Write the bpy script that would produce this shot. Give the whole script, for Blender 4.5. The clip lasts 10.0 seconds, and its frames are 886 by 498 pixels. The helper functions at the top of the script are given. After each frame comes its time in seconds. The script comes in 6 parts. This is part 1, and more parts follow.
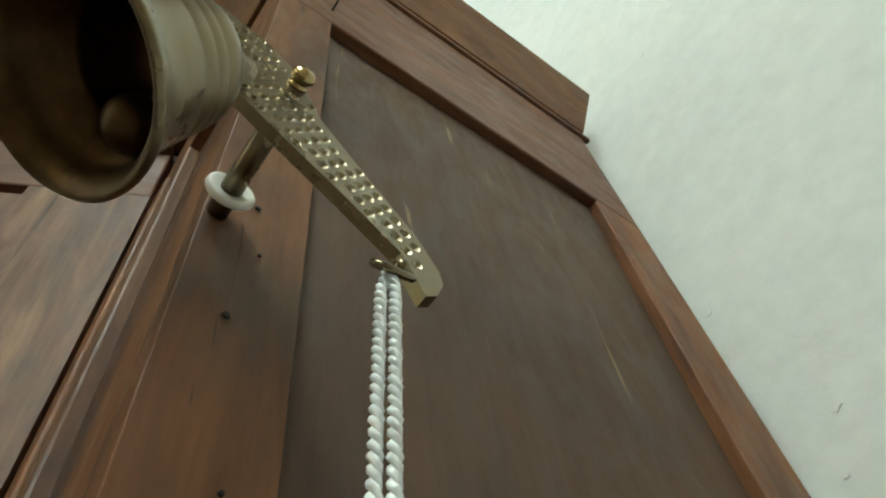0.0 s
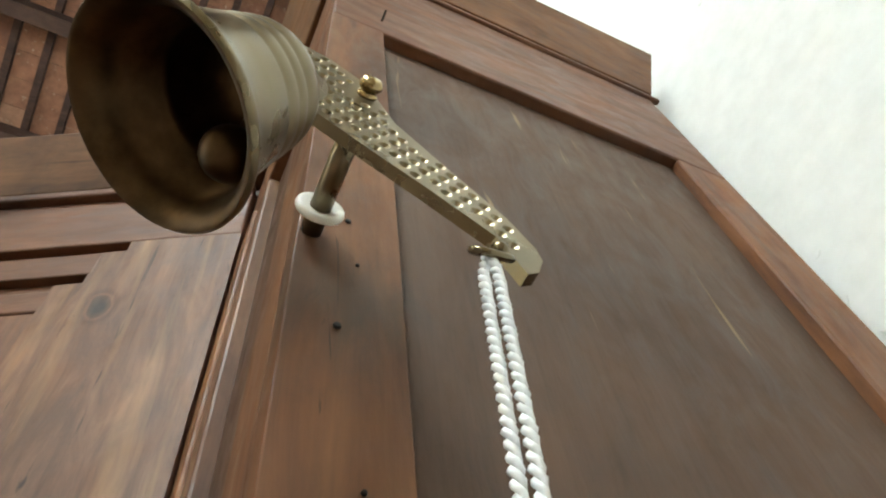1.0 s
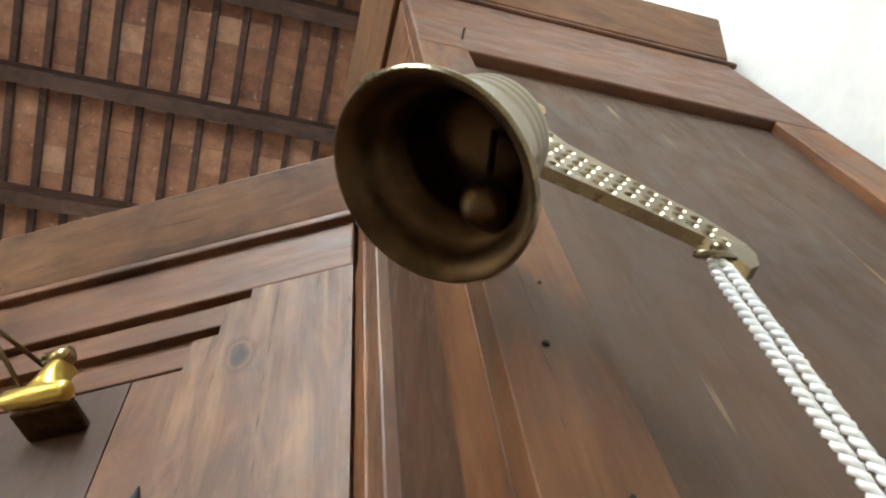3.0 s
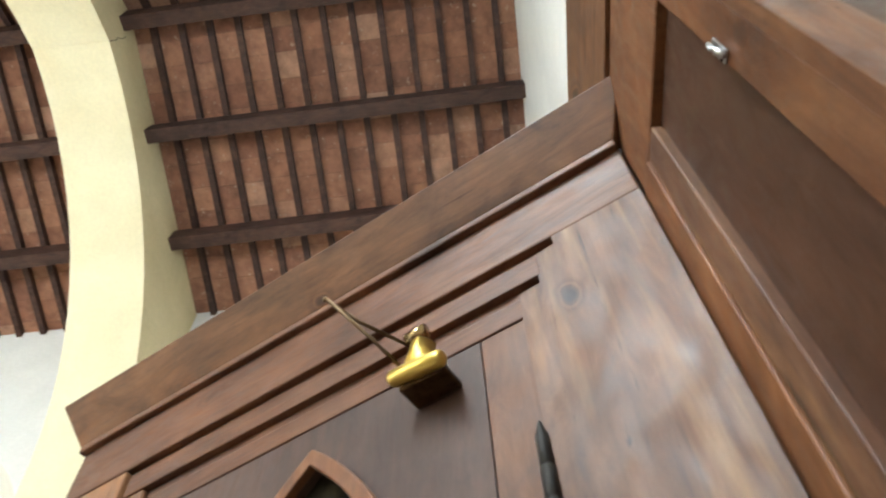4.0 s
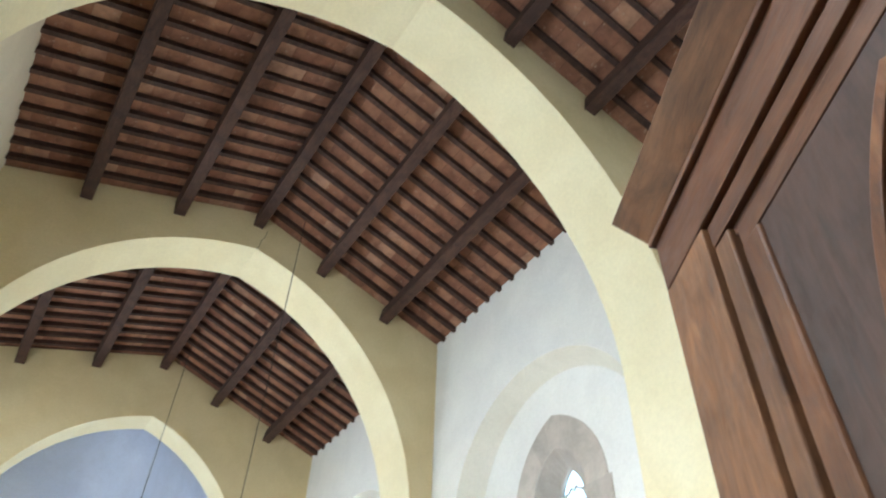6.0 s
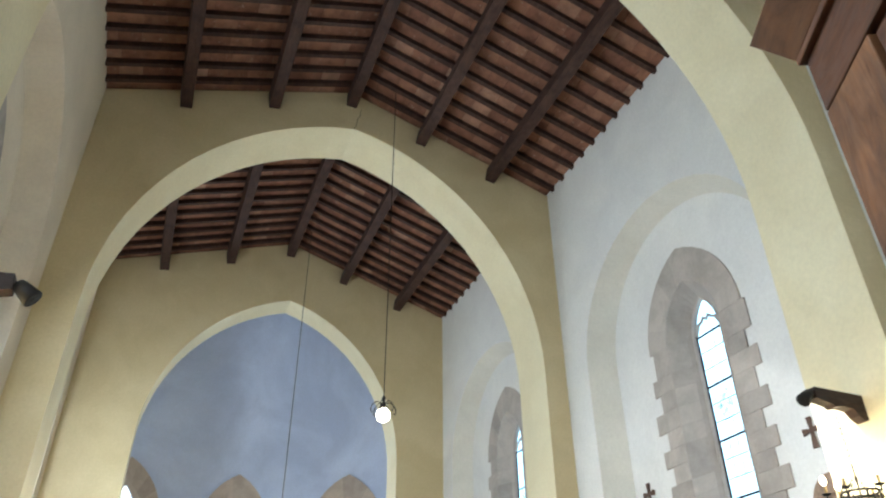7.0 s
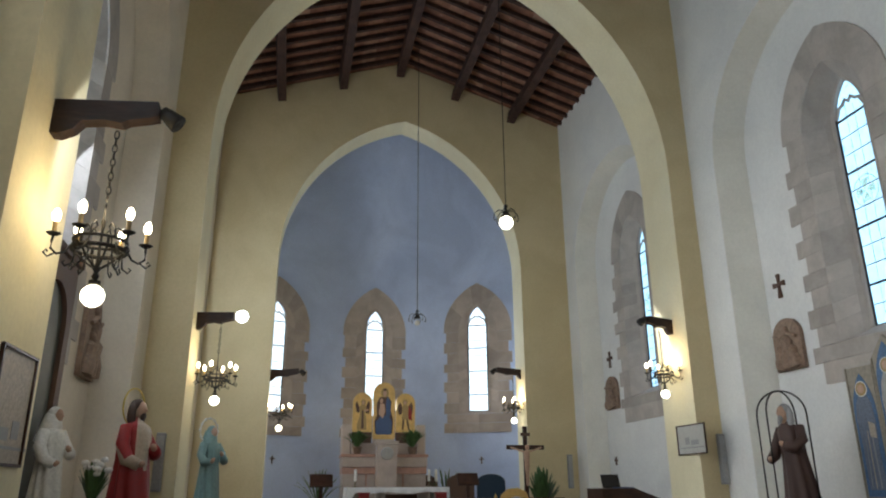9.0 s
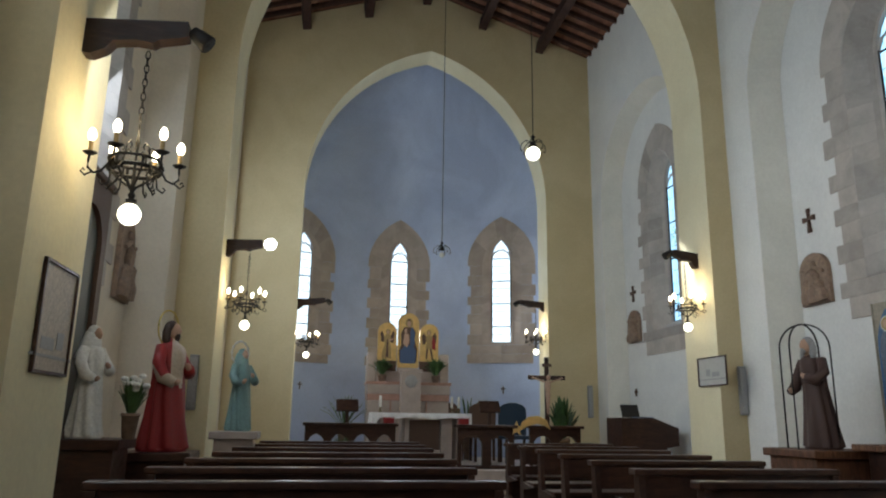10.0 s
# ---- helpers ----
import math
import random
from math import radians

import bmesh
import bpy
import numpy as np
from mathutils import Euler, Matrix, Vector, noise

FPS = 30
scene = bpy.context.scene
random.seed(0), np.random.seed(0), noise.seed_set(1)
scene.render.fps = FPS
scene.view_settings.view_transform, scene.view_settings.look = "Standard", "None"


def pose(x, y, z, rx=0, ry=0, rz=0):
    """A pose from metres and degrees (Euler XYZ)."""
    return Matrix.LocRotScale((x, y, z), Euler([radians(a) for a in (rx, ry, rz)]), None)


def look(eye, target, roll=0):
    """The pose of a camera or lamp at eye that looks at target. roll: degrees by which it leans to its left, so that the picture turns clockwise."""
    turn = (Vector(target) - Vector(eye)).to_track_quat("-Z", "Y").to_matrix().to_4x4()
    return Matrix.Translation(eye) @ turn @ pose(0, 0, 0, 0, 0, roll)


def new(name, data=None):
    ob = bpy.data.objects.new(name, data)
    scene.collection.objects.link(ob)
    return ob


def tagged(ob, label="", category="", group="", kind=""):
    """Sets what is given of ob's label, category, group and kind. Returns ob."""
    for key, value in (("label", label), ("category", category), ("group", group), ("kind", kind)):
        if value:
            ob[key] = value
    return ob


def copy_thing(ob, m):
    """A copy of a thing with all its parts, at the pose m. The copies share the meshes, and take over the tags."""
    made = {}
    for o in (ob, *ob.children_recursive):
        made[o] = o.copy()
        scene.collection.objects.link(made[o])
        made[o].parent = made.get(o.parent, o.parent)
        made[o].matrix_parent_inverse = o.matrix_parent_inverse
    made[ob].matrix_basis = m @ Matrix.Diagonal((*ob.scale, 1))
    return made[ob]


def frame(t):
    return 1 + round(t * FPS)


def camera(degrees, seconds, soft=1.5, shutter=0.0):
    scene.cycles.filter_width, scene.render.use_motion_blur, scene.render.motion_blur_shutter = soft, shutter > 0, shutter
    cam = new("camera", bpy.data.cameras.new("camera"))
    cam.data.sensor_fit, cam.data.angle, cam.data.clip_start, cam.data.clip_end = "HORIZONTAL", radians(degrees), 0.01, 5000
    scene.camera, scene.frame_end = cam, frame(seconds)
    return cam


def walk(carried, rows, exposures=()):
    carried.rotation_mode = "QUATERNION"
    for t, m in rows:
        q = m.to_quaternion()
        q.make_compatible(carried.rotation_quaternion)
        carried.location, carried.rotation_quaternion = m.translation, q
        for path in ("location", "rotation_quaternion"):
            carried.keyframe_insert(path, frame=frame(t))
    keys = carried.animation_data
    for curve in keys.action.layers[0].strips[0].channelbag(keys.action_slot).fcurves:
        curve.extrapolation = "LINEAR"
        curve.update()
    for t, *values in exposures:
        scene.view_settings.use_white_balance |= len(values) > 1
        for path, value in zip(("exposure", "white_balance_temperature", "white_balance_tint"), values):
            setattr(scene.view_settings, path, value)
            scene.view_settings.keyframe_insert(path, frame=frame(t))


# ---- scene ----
cam = camera(63.3, 10.0, soft=2.0, shutter=0.2)
PATH = [
    (0, (-0.599, -0.109, 1.409), (0.171, -0.881, 3.086), -10.5),
    (0.5, (-0.594, -0.107, 1.408), (0.243, -0.786, 3.092), -10.2),
    (1, (-0.594, -0.106, 1.405), (0.298, -0.684, 3.1), -9.8),
    (1.5, (-0.594, -0.102, 1.404), (0.361, -0.57, 3.098), -9.2),
    (2, (-0.58, -0.102, 1.404), (0.418, -0.513, 3.087), -7.8),
    (2.2, (-0.576, -0.1, 1.402), (0.43, -0.495, 3.085), -8.0),
    (3.3, (-0.597, 0.004, 1.401), (0.333, -0.406, 3.123), -11.8),
    (3.5, (-0.6, 0.043, 1.39), (0.394, -0.264, 3.099), -10.4),
    (4, (-0.592, 0.119, 1.357), (0.502, 0.193, 3.03), -3.3),
    (4.2, (-0.583, 0.134, 1.356), (0.525, 0.337, 3.009), -1.5),
    (4.5, (-0.564, 0.155, 1.353), (0.507, 0.569, 2.991), 0.9),
    (5, (-0.53, 0.19, 1.334), (0.452, 0.934, 2.91), 1.9),
    (5.5, (-0.498, 0.239, 1.334), (0.358, 1.227, 2.847), 3.1),
    (6, (-0.477, 0.271, 1.299), (0.283, 1.488, 2.693), 2.1),
    (6.2, (-0.477, 0.275, 1.272), (0.244, 1.576, 2.609), 1.5),
    (7.3, (-0.532, 0.327, 1.377), (0.058, 1.961, 2.368), -1.1),
    (7.5, (-0.541, 0.279, 1.35), (0.016, 1.953, 2.291), -1.5),
    (8, (-0.565, 0.302, 1.289), (-0.091, 2.063, 2.109), -1.5),
    (8.5, (-0.559, 0.33, 1.264), (-0.136, 2.146, 1.988), -1.1),
    (9, (-0.565, 0.33, 1.234), (-0.178, 2.188, 1.863), -0.3),
    (9.5, (-0.568, 0.333, 1.22), (-0.195, 2.217, 1.777), 0.5),
    (10, (-0.593, 0.322, 1.157), (-0.26, 2.241, 1.615), 0.9),
]
walk(cam, [(t, look(eye, target, roll)) for t, eye, target, roll in PATH], exposures=[(0, 0.38, 6500, -12), (0.5, 0.83, 6480, -7), (1.0, 1.08, 6400, 0), (2.0, 1.17, 6400, 3), (4.0, 1.32, 6250, 5), (4.6, 1.12, 6100, 5), (6.0, 0.8, 5880, 5), (7.4, -0.13, 5800, 6), (8.4, -0.57, 5900, 8), (10, -0.84, 5780, 6)])

# ---- world, sun and daylight ----
world = bpy.data.worlds.new("world")
scene.world = world
world.use_nodes = True
wn = world.node_tree.nodes
wl = world.node_tree.links
sky = wn.new("ShaderNodeTexSky")
sky.sky_type = "NISHITA"
sky.sun_disc = False
sky.sun_elevation = radians(38)
sky.sun_rotation = radians(120)
wl.new(sky.outputs[0], wn["Background"].inputs[0])
wn["Background"].inputs[1].default_value = 0.15

sun_data = bpy.data.lights.new("sun", "SUN")
sun_data.energy = 1.5
sun_data.angle = radians(10)
sun_data.color = (1.0, 0.96, 0.9)
sun_ob = new("sun", sun_data)
sun_ob.matrix_world = look((14, 20, 18), (1, 6, 2))


def window_light(name, place, target, sx, sy, power, color=(0.93, 0.96, 1.0)):
    d = bpy.data.lights.new(name, "AREA")
    d.shape, d.size, d.size_y, d.energy, d.color = "RECTANGLE", sx, sy, power, color
    ob = new(name, d)
    ob.matrix_world = look(place, target)
    return ob


# ---- materials ----
def mat_base(name):
    m = bpy.data.materials.new(name)
    m.use_nodes = True
    nt = m.node_tree
    return m, nt.nodes, nt.links, nt.nodes["Principled BSDF"]


def ramp(nodes, stops):
    r = nodes.new("ShaderNodeValToRGB")
    el = r.color_ramp.elements
    while len(el) < len(stops):
        el.new(0.5)
    for e, (p, c) in zip(el, stops):
        e.position, e.color = p, (*c, 1)
    return r


def coords(nodes, links, scale=(1, 1, 1), kind="Object"):
    tc = nodes.new("ShaderNodeTexCoord")
    mp = nodes.new("ShaderNodeMapping")
    mp.inputs["Scale"].default_value = scale
    links.new(tc.outputs[kind], mp.inputs["Vector"])
    return mp


def noise_tex(nodes, links, vec, scale, detail=6, rough=0.6, distort=0.0):
    n = nodes.new("ShaderNodeTexNoise")
    n.inputs["Scale"].default_value, n.inputs["Detail"].default_value = scale, detail
    n.inputs["Roughness"].default_value, n.inputs["Distortion"].default_value = rough, distort
    links.new(vec.outputs[0], n.inputs["Vector"])
    return n


def bump(nodes, links, bsdf, source, strength, dist=0.002):
    b = nodes.new("ShaderNodeBump")
    b.inputs["Strength"].default_value, b.inputs["Distance"].default_value = strength, dist
    links.new(source, b.inputs["Height"])
    links.new(b.outputs[0], bsdf.inputs["Normal"])


def mixc(nodes, links, fac, a, b, blend="MIX"):
    m = nodes.new("ShaderNodeMix")
    m.data_type, m.blend_type = "RGBA", blend
    for sock, v in ((m.inputs[0], fac), (m.inputs[6], a), (m.inputs[7], b)):
        if isinstance(v, (int, float)):
            sock.default_value = v
        elif isinstance(v, tuple):
            sock.default_value = (*v, 1)
        else:
            links.new(v, sock)
    return m.outputs[2]


def wood(name, dark, mid, light, grain=(9, 9, 0.9), scale=4.0, rough=0.42, knots=0.5):
    """Wood whose grain runs along the stretched axis, with blotches, fine pores, cracks and ringed knots."""
    m, n, l, p = mat_base(name)
    v = coords(n, l, tuple(a * 0.62 if a > 2 else a * 1.3 for a in grain))
    g = noise_tex(n, l, v, scale, 10, 0.66, 1.0)
    r = ramp(n, [(0.26, dark), (0.5, mid), (0.74, light)])
    l.new(g.outputs[0], r.inputs[0])
    # broad stains and smaller blotches
    v2 = coords(n, l, (1, 1, 1))
    s = noise_tex(n, l, v2, 4.2, 8, 0.62, 0.5)
    r2 = ramp(n, [(0.3, (0.4, 0.37, 0.38)), (0.47, (0.88, 0.87, 0.88)), (0.56, (1.05, 1.03, 1.02)), (0.7, (1.28, 1.22, 1.16))])
    l.new(s.outputs[0], r2.inputs[0])
    c = mixc(n, l, 0.75, r.outputs[0], r2.outputs[0], "MULTIPLY")
    v3 = coords(n, l, tuple(1.6 if a > 2 else 0.7 for a in grain))
    s3 = noise_tex(n, l, v3, 19, 6, 0.65, 0.8)
    r3 = ramp(n, [(0.3, (0.6, 0.57, 0.56)), (0.46, (0.97, 0.96, 0.96)), (0.68, (1.15, 1.13, 1.1))])
    l.new(s3.outputs[0], r3.inputs[0])
    c = mixc(n, l, 0.7, c, r3.outputs[0], "MULTIPLY")
    # knots with a dark heart and a ring
    vor = n.new("ShaderNodeTexVoronoi")
    vor.inputs["Scale"].default_value = 5.5
    warp = noise_tex(n, l, v2, 9, 3, 0.5)
    vk = coords(n, l, tuple(a * 0.13 if a > 2 else a * 0.75 for a in grain))
    add = n.new("ShaderNodeVectorMath")
    add.operation = "MULTIPLY_ADD"
    l.new(warp.outputs["Color"], add.inputs[0])
    add.inputs[1].default_value = (0.05, 0.05, 0.05)
    l.new(vk.outputs[0], add.inputs[2])
    l.new(add.outputs[0], vor.inputs["Vector"])
    rk = ramp(n, [(0.035, (0.13, 0.09, 0.07)), (0.075, (0.5, 0.44, 0.4)), (0.09, (1.05, 1.0, 0.98)), (0.115, (0.68, 0.62, 0.58)), (0.16, (1, 1, 1))])
    l.new(vor.outputs["Distance"], rk.inputs[0])
    c = mixc(n, l, knots, c, rk.outputs[0], "MULTIPLY")
    vg = coords(n, l, tuple(a * 6 if a > 2 else a * 2.2 for a in grain))
    lines = noise_tex(n, l, vg, scale * 0.8, 5, 0.7, 0.6)
    rl = ramp(n, [(0.32, (0.62, 0.58, 0.55)), (0.5, (1.0, 1.0, 1.0)), (0.7, (1.14, 1.12, 1.1))])
    l.new(lines.outputs[0], rl.inputs[0])
    c = mixc(n, l, 0.42, c, rl.outputs[0], "MULTIPLY")
    vc = coords(n, l, tuple(a * 2.2 if a > 2 else a * 1.3 for a in grain))
    crack = noise_tex(n, l, vc, 1.7, 3, 0.5, 0.9)
    rc_ = ramp(n, [(0.27 if knots < 1 else 0.325, (0.22, 0.18, 0.16)), (0.295 if knots < 1 else 0.345, (1, 1, 1))])
    l.new(crack.outputs[0], rc_.inputs[0])
    c = mixc(n, l, min(1.0, knots + 0.1), c, rc_.outputs[0], "MULTIPLY")
    info = n.new("ShaderNodeObjectInfo")
    rr = ramp(n, [(0.0, (0.86, 0.84, 0.84)), (1.0, (1.1, 1.07, 1.04))])
    l.new(info.outputs["Random"], rr.inputs[0])
    c = mixc(n, l, 1.0, c, rr.outputs[0], "MULTIPLY")
    l.new(c, p.inputs["Base Color"])
    fine = noise_tex(n, l, v, scale * 7, 4, 0.7)
    rg = ramp(n, [(0.3, (rough - 0.12,) * 3), (0.7, (rough + 0.16,) * 3)])
    l.new(s3.outputs[0], rg.inputs[0])
    l.new(rg.outputs[0], p.inputs["Roughness"])
    bump(n, l, p, fine.outputs[0], 0.22, 0.0012)
    p.inputs["Specular IOR Level"].default_value = 0.4
    return m


def plaster(name, base, stain, rough=0.85, blot=1.1, island=False):
    m, n, l, p = mat_base(name)
    v = coords(n, l)
    a = noise_tex(n, l, v, blot, 6, 0.6, 0.4)
    r = ramp(n, [(0.36, stain), (0.62, base)])
    l.new(a.outputs[0], r.inputs[0])
    f = noise_tex(n, l, v, 26, 5, 0.65)
    rf = ramp(n, [(0.3, (0.93, 0.93, 0.93)), (0.7, (1.03, 1.03, 1.03))])
    l.new(f.outputs[0], rf.inputs[0])
    c = mixc(n, l, 1.0, r.outputs[0], rf.outputs[0], "MULTIPLY")
    if island:
        g = n.new("ShaderNodeObjectInfo")
        ri = ramp(n, [(0.0, (0.82, 0.8, 0.78)), (1.0, (1.1, 1.08, 1.05))])
        l.new(g.outputs["Random"], ri.inputs[0])
        c = mixc(n, l, 1.0, c, ri.outputs[0], "MULTIPLY")
    l.new(c, p.inputs["Base Color"])
    p.inputs["Roughness"].default_value = rough
    bump(n, l, p, f.outputs[0], 0.25, 0.004)
    return m


def plain(name, color, rough=0.5, metal=0.0, var=0.15, scale=40.0, bump_s=0.1):
    m, n, l, p = mat_base(name)
    v = coords(n, l)
    a = noise_tex(n, l, v, scale, 5, 0.6)
    r = ramp(n, [(0.3, tuple(c * (1 - var) for c in color)), (0.7, tuple(min(1, c * (1 + var)) for c in color))])
    l.new(a.outputs[0], r.inputs[0])
    l.new(r.outputs[0], p.inputs["Base Color"])
    rr = ramp(n, [(0.3, (max(0.04, rough - 0.08),) * 3), (0.7, (min(1, rough + 0.1),) * 3)])
    l.new(a.outputs[0], rr.inputs[0])
    l.new(rr.outputs[0], p.inputs["Roughness"])
    p.inputs["Metallic"].default_value = metal
    if bump_s:
        bump(n, l, p, a.outputs[0], bump_s, 0.001)
    return m


def glow(name, color, strength):
    m, n, l, p = mat_base(name)
    p.inputs["Base Color"].default_value = (*color, 1)
    p.inputs["Emission Color"].default_value = (*color, 1)
    p.inputs["Emission Strength"].default_value = strength
    return m


WOOD = wood("walnut_wood", (0.045, 0.019, 0.01), (0.105, 0.048, 0.024), (0.165, 0.083, 0.045), rough=0.5)
WOOD_RED = wood("reddish_wood", (0.06, 0.022, 0.008), (0.158, 0.064, 0.023), (0.225, 0.108, 0.046), rough=0.52)
WOOD_FASCIA = wood("fascia_wood", (0.066, 0.028, 0.011), (0.14, 0.064, 0.026), (0.2, 0.1, 0.046), grain=(0.9, 0.9, 9), rough=0.54, knots=0.9)
WOOD_HONEY = wood("honey_wood", (0.07, 0.03, 0.012), (0.17, 0.08, 0.034), (0.25, 0.13, 0.062), rough=0.54)
WOOD_PANEL = wood("panel_wood", (0.062, 0.034, 0.019), (0.081, 0.0455, 0.0265), (0.1, 0.058, 0.035), rough=0.56, knots=0.15)
WOOD_LEAF = wood("door_leaf_wood", (0.036, 0.019, 0.014), (0.06, 0.033, 0.024), (0.086, 0.049, 0.037), rough=0.5, knots=0.2)
WOOD_RAIL = wood("rail_wood", (0.046, 0.018, 0.008), (0.112, 0.046, 0.02), (0.172, 0.08, 0.039), grain=(0.9, 0.9, 9), rough=0.48)
WOOD_PALE = wood("worn_wood", (0.046, 0.02, 0.012), (0.118, 0.057, 0.031), (0.2, 0.108, 0.06), rough=0.52, knots=1.0)
WOOD_SIDE = wood("side_panel_wood", (0.032, 0.013, 0.006), (0.058, 0.025, 0.012), (0.085, 0.038, 0.02), rough=0.45, knots=0.2)


def streaks(m):
    n, l = m.node_tree.nodes, m.node_tree.links
    p = n["Principled BSDF"]
    src = p.inputs["Base Color"].links[0].from_socket
    v = coords(n, l, (75, 75, 6))
    a = noise_tex(n, l, v, 1.0, 3, 0.5, 0.3)
    r = ramp(n, [(0.69, (0, 0, 0)), (0.74, (1, 1, 1))])
    l.new(a.outputs[0], r.inputs[0])
    l.new(mixc(n, l, r.outputs[0], src, (0.2, 0.135, 0.07)), p.inputs["Base Color"])


streaks(WOOD_PANEL)


def weathered(m, stain=False):
    """Golden sapwood streaks along the grain; with stain, an old dark water mark below the bell's plate."""
    n, l = m.node_tree.nodes, m.node_tree.links
    p = n["Principled BSDF"]
    src = p.inputs["Base Color"].links[0].from_socket
    v = coords(n, l, (17, 17, 1.1))
    a = noise_tex(n, l, v, 1.3, 5, 0.6, 0.5)
    r = ramp(n, [(0.5, (0, 0, 0)), (0.66, (0.62, 0.62, 0.62))])
    l.new(a.outputs[0], r.inputs[0])
    c = mixc(n, l, r.outputs[0], src, (0.27, 0.15, 0.062) if not stain else (0.23, 0.1, 0.036))
    # short dark splits
    vs = coords(n, l, (60, 60, 9))
    b = noise_tex(n, l, vs, 1.0, 4, 0.55, 1.2)
    rb = ramp(n, [(0.285, (0.16, 0.11, 0.09)), (0.32, (1, 1, 1))])
    l.new(b.outputs[0], rb.inputs[0])
    c = mixc(n, l, 0.85, c, rb.outputs[0], "MULTIPLY")
    if stain:
        sep = n.new("ShaderNodeSeparateXYZ")
        tc = coords(n, l)
        l.new(tc.outputs[0], sep.inputs[0])
        warp = noise_tex(n, l, coords(n, l, (55, 55, 16)), 1.0, 7, 0.7, 0.8)
        add = n.new("ShaderNodeMath")
        add.operation = "MULTIPLY_ADD"
        l.new(warp.outputs[0], add.inputs[0])
        add.inputs[1].default_value = 0.13
        l.new(sep.outputs[2], add.inputs[2])
        span = n.new("ShaderNodeMapRange")
        span.inputs["From Min"].default_value, span.inputs["From Max"].default_value = 1.6, 1.9
        l.new(add.outputs[0], span.inputs["Value"])
        rs_ = ramp(n, [(0.3, (0, 0, 0)), (0.4, (0.35, 0.35, 0.35)), (0.47, (0.66, 0.66, 0.66)), (0.56, (0.5, 0.5, 0.5)), (0.66, (0, 0, 0))])
        l.new(span.outputs[0], rs_.inputs[0])
        c = mixc(n, l, rs_.outputs[0], c, (0.05, 0.031, 0.016))
    l.new(c, p.inputs["Base Color"])


weathered(WOOD_PALE)
WOOD_STAINED = wood("stained_wood", (0.06, 0.024, 0.009), (0.15, 0.062, 0.023), (0.215, 0.1, 0.042), rough=0.52)
weathered(WOOD_STAINED, True)
BEAM = wood("beam_wood", (0.03, 0.014, 0.01), (0.06, 0.03, 0.022), (0.1, 0.055, 0.04), grain=(6, 0.7, 6), rough=0.7)
PEW_WOOD = wood("pew_wood", (0.02, 0.008, 0.005), (0.045, 0.019, 0.011), (0.085, 0.038, 0.021), grain=(0.9, 9, 9), rough=0.38)
ARM_WOOD = wood("arm_wood", (0.012, 0.007, 0.005), (0.026, 0.014, 0.01), (0.05, 0.028, 0.019), grain=(0.9, 9, 9), rough=0.6)
YELLOW = plaster("yellow_plaster", (0.7, 0.595, 0.36), (0.63, 0.525, 0.3))
CREAM = plaster("cream_plaster", (0.83, 0.77, 0.54), (0.77, 0.7, 0.47))
WHITE = plaster("white_plaster", (0.82, 0.83, 0.81), (0.75, 0.76, 0.75))
OFFWHITE = plaster("offwhite_plaster", (0.8, 0.79, 0.72), (0.72, 0.71, 0.64))
BEIGE = plaster("lamplit_beige_plaster", (0.78, 0.71, 0.58), (0.70, 0.63, 0.51))
BLUE = plaster("blue_plaster", (0.60, 0.69, 0.90), (0.45, 0.53, 0.73), blot=0.6)
STONE = plaster("grey_stone", (0.5, 0.47, 0.44), (0.4, 0.375, 0.35), blot=3.0, island=True)
STONE_WARM = plaster("warm_stone", (0.5, 0.44, 0.39), (0.41, 0.355, 0.31), blot=3.0, island=True)
FLOOR = plaster("floor_tile", (0.42, 0.33, 0.26), (0.33, 0.25, 0.2), rough=0.4, blot=2.0)
BRASS = plain("aged_brass", (0.21, 0.17, 0.105), 0.28, 1.0, 0.12, 30, 0.05)
BRASS_IN = plain("dark_brass", (0.085, 0.054, 0.028), 0.42, 1.0, 0.5, 60, 0.2)
BRASS_DENT = plain("dent_glint_brass", (0.34, 0.29, 0.2), 0.26, 1.0, 0.2, 80, 0.0)
BRASS_KNOB = plain("polished_brass", (0.42, 0.32, 0.16), 0.22, 1.0)
GOLD = plain("gilt_metal", (0.72, 0.56, 0.15), 0.34, 1.0, 0.12, 18, 0.05)
WIRE = plain("bronze_wire", (0.12, 0.08, 0.045), 0.45, 1.0)
ROPE = plain("white_cord", (0.82, 0.84, 0.86), 0.5, 0.0, 0.08, 200, 0.3)
CERAMIC = plain("white_enamel", (0.78, 0.77, 0.72), 0.3)
IRON = plain("wrought_iron", (0.03, 0.028, 0.026), 0.55, 0.7)
STEEL = plain("steel", (0.4, 0.4, 0.4), 0.35, 1.0)
MARBLE = plain("pale_marble", (0.43, 0.36, 0.31), 0.35, 0, 0.12, 5, 0.03)
MARBLE_RED = plain("red_marble", (0.42, 0.25, 0.19), 0.35, 0, 0.2, 6, 0.03)
CLOTH = plain("white_linen", (0.8, 0.8, 0.8), 0.8)
GILT = plain("gold_leaf", (0.72, 0.5, 0.19), 0.36, 0.75, 0.15, 12, 0.05)
PAINT_BLUE = plain("blue_paint", (0.06, 0.1, 0.2), 0.5)
PAINT_RED = plain("red_paint", (0.26, 0.015, 0.015), 0.55)
PAINT_OCHRE = plain("ochre_paint", (0.36, 0.25, 0.1), 0.55)
PAINT_SKIN = plain("flesh_paint", (0.5, 0.32, 0.22), 0.5)
PAINT_BROWN = plain("brown_paint", (0.1, 0.055, 0.035), 0.6)
PAINT_TEAL = plain("pale_teal_paint", (0.2, 0.32, 0.31), 0.5)
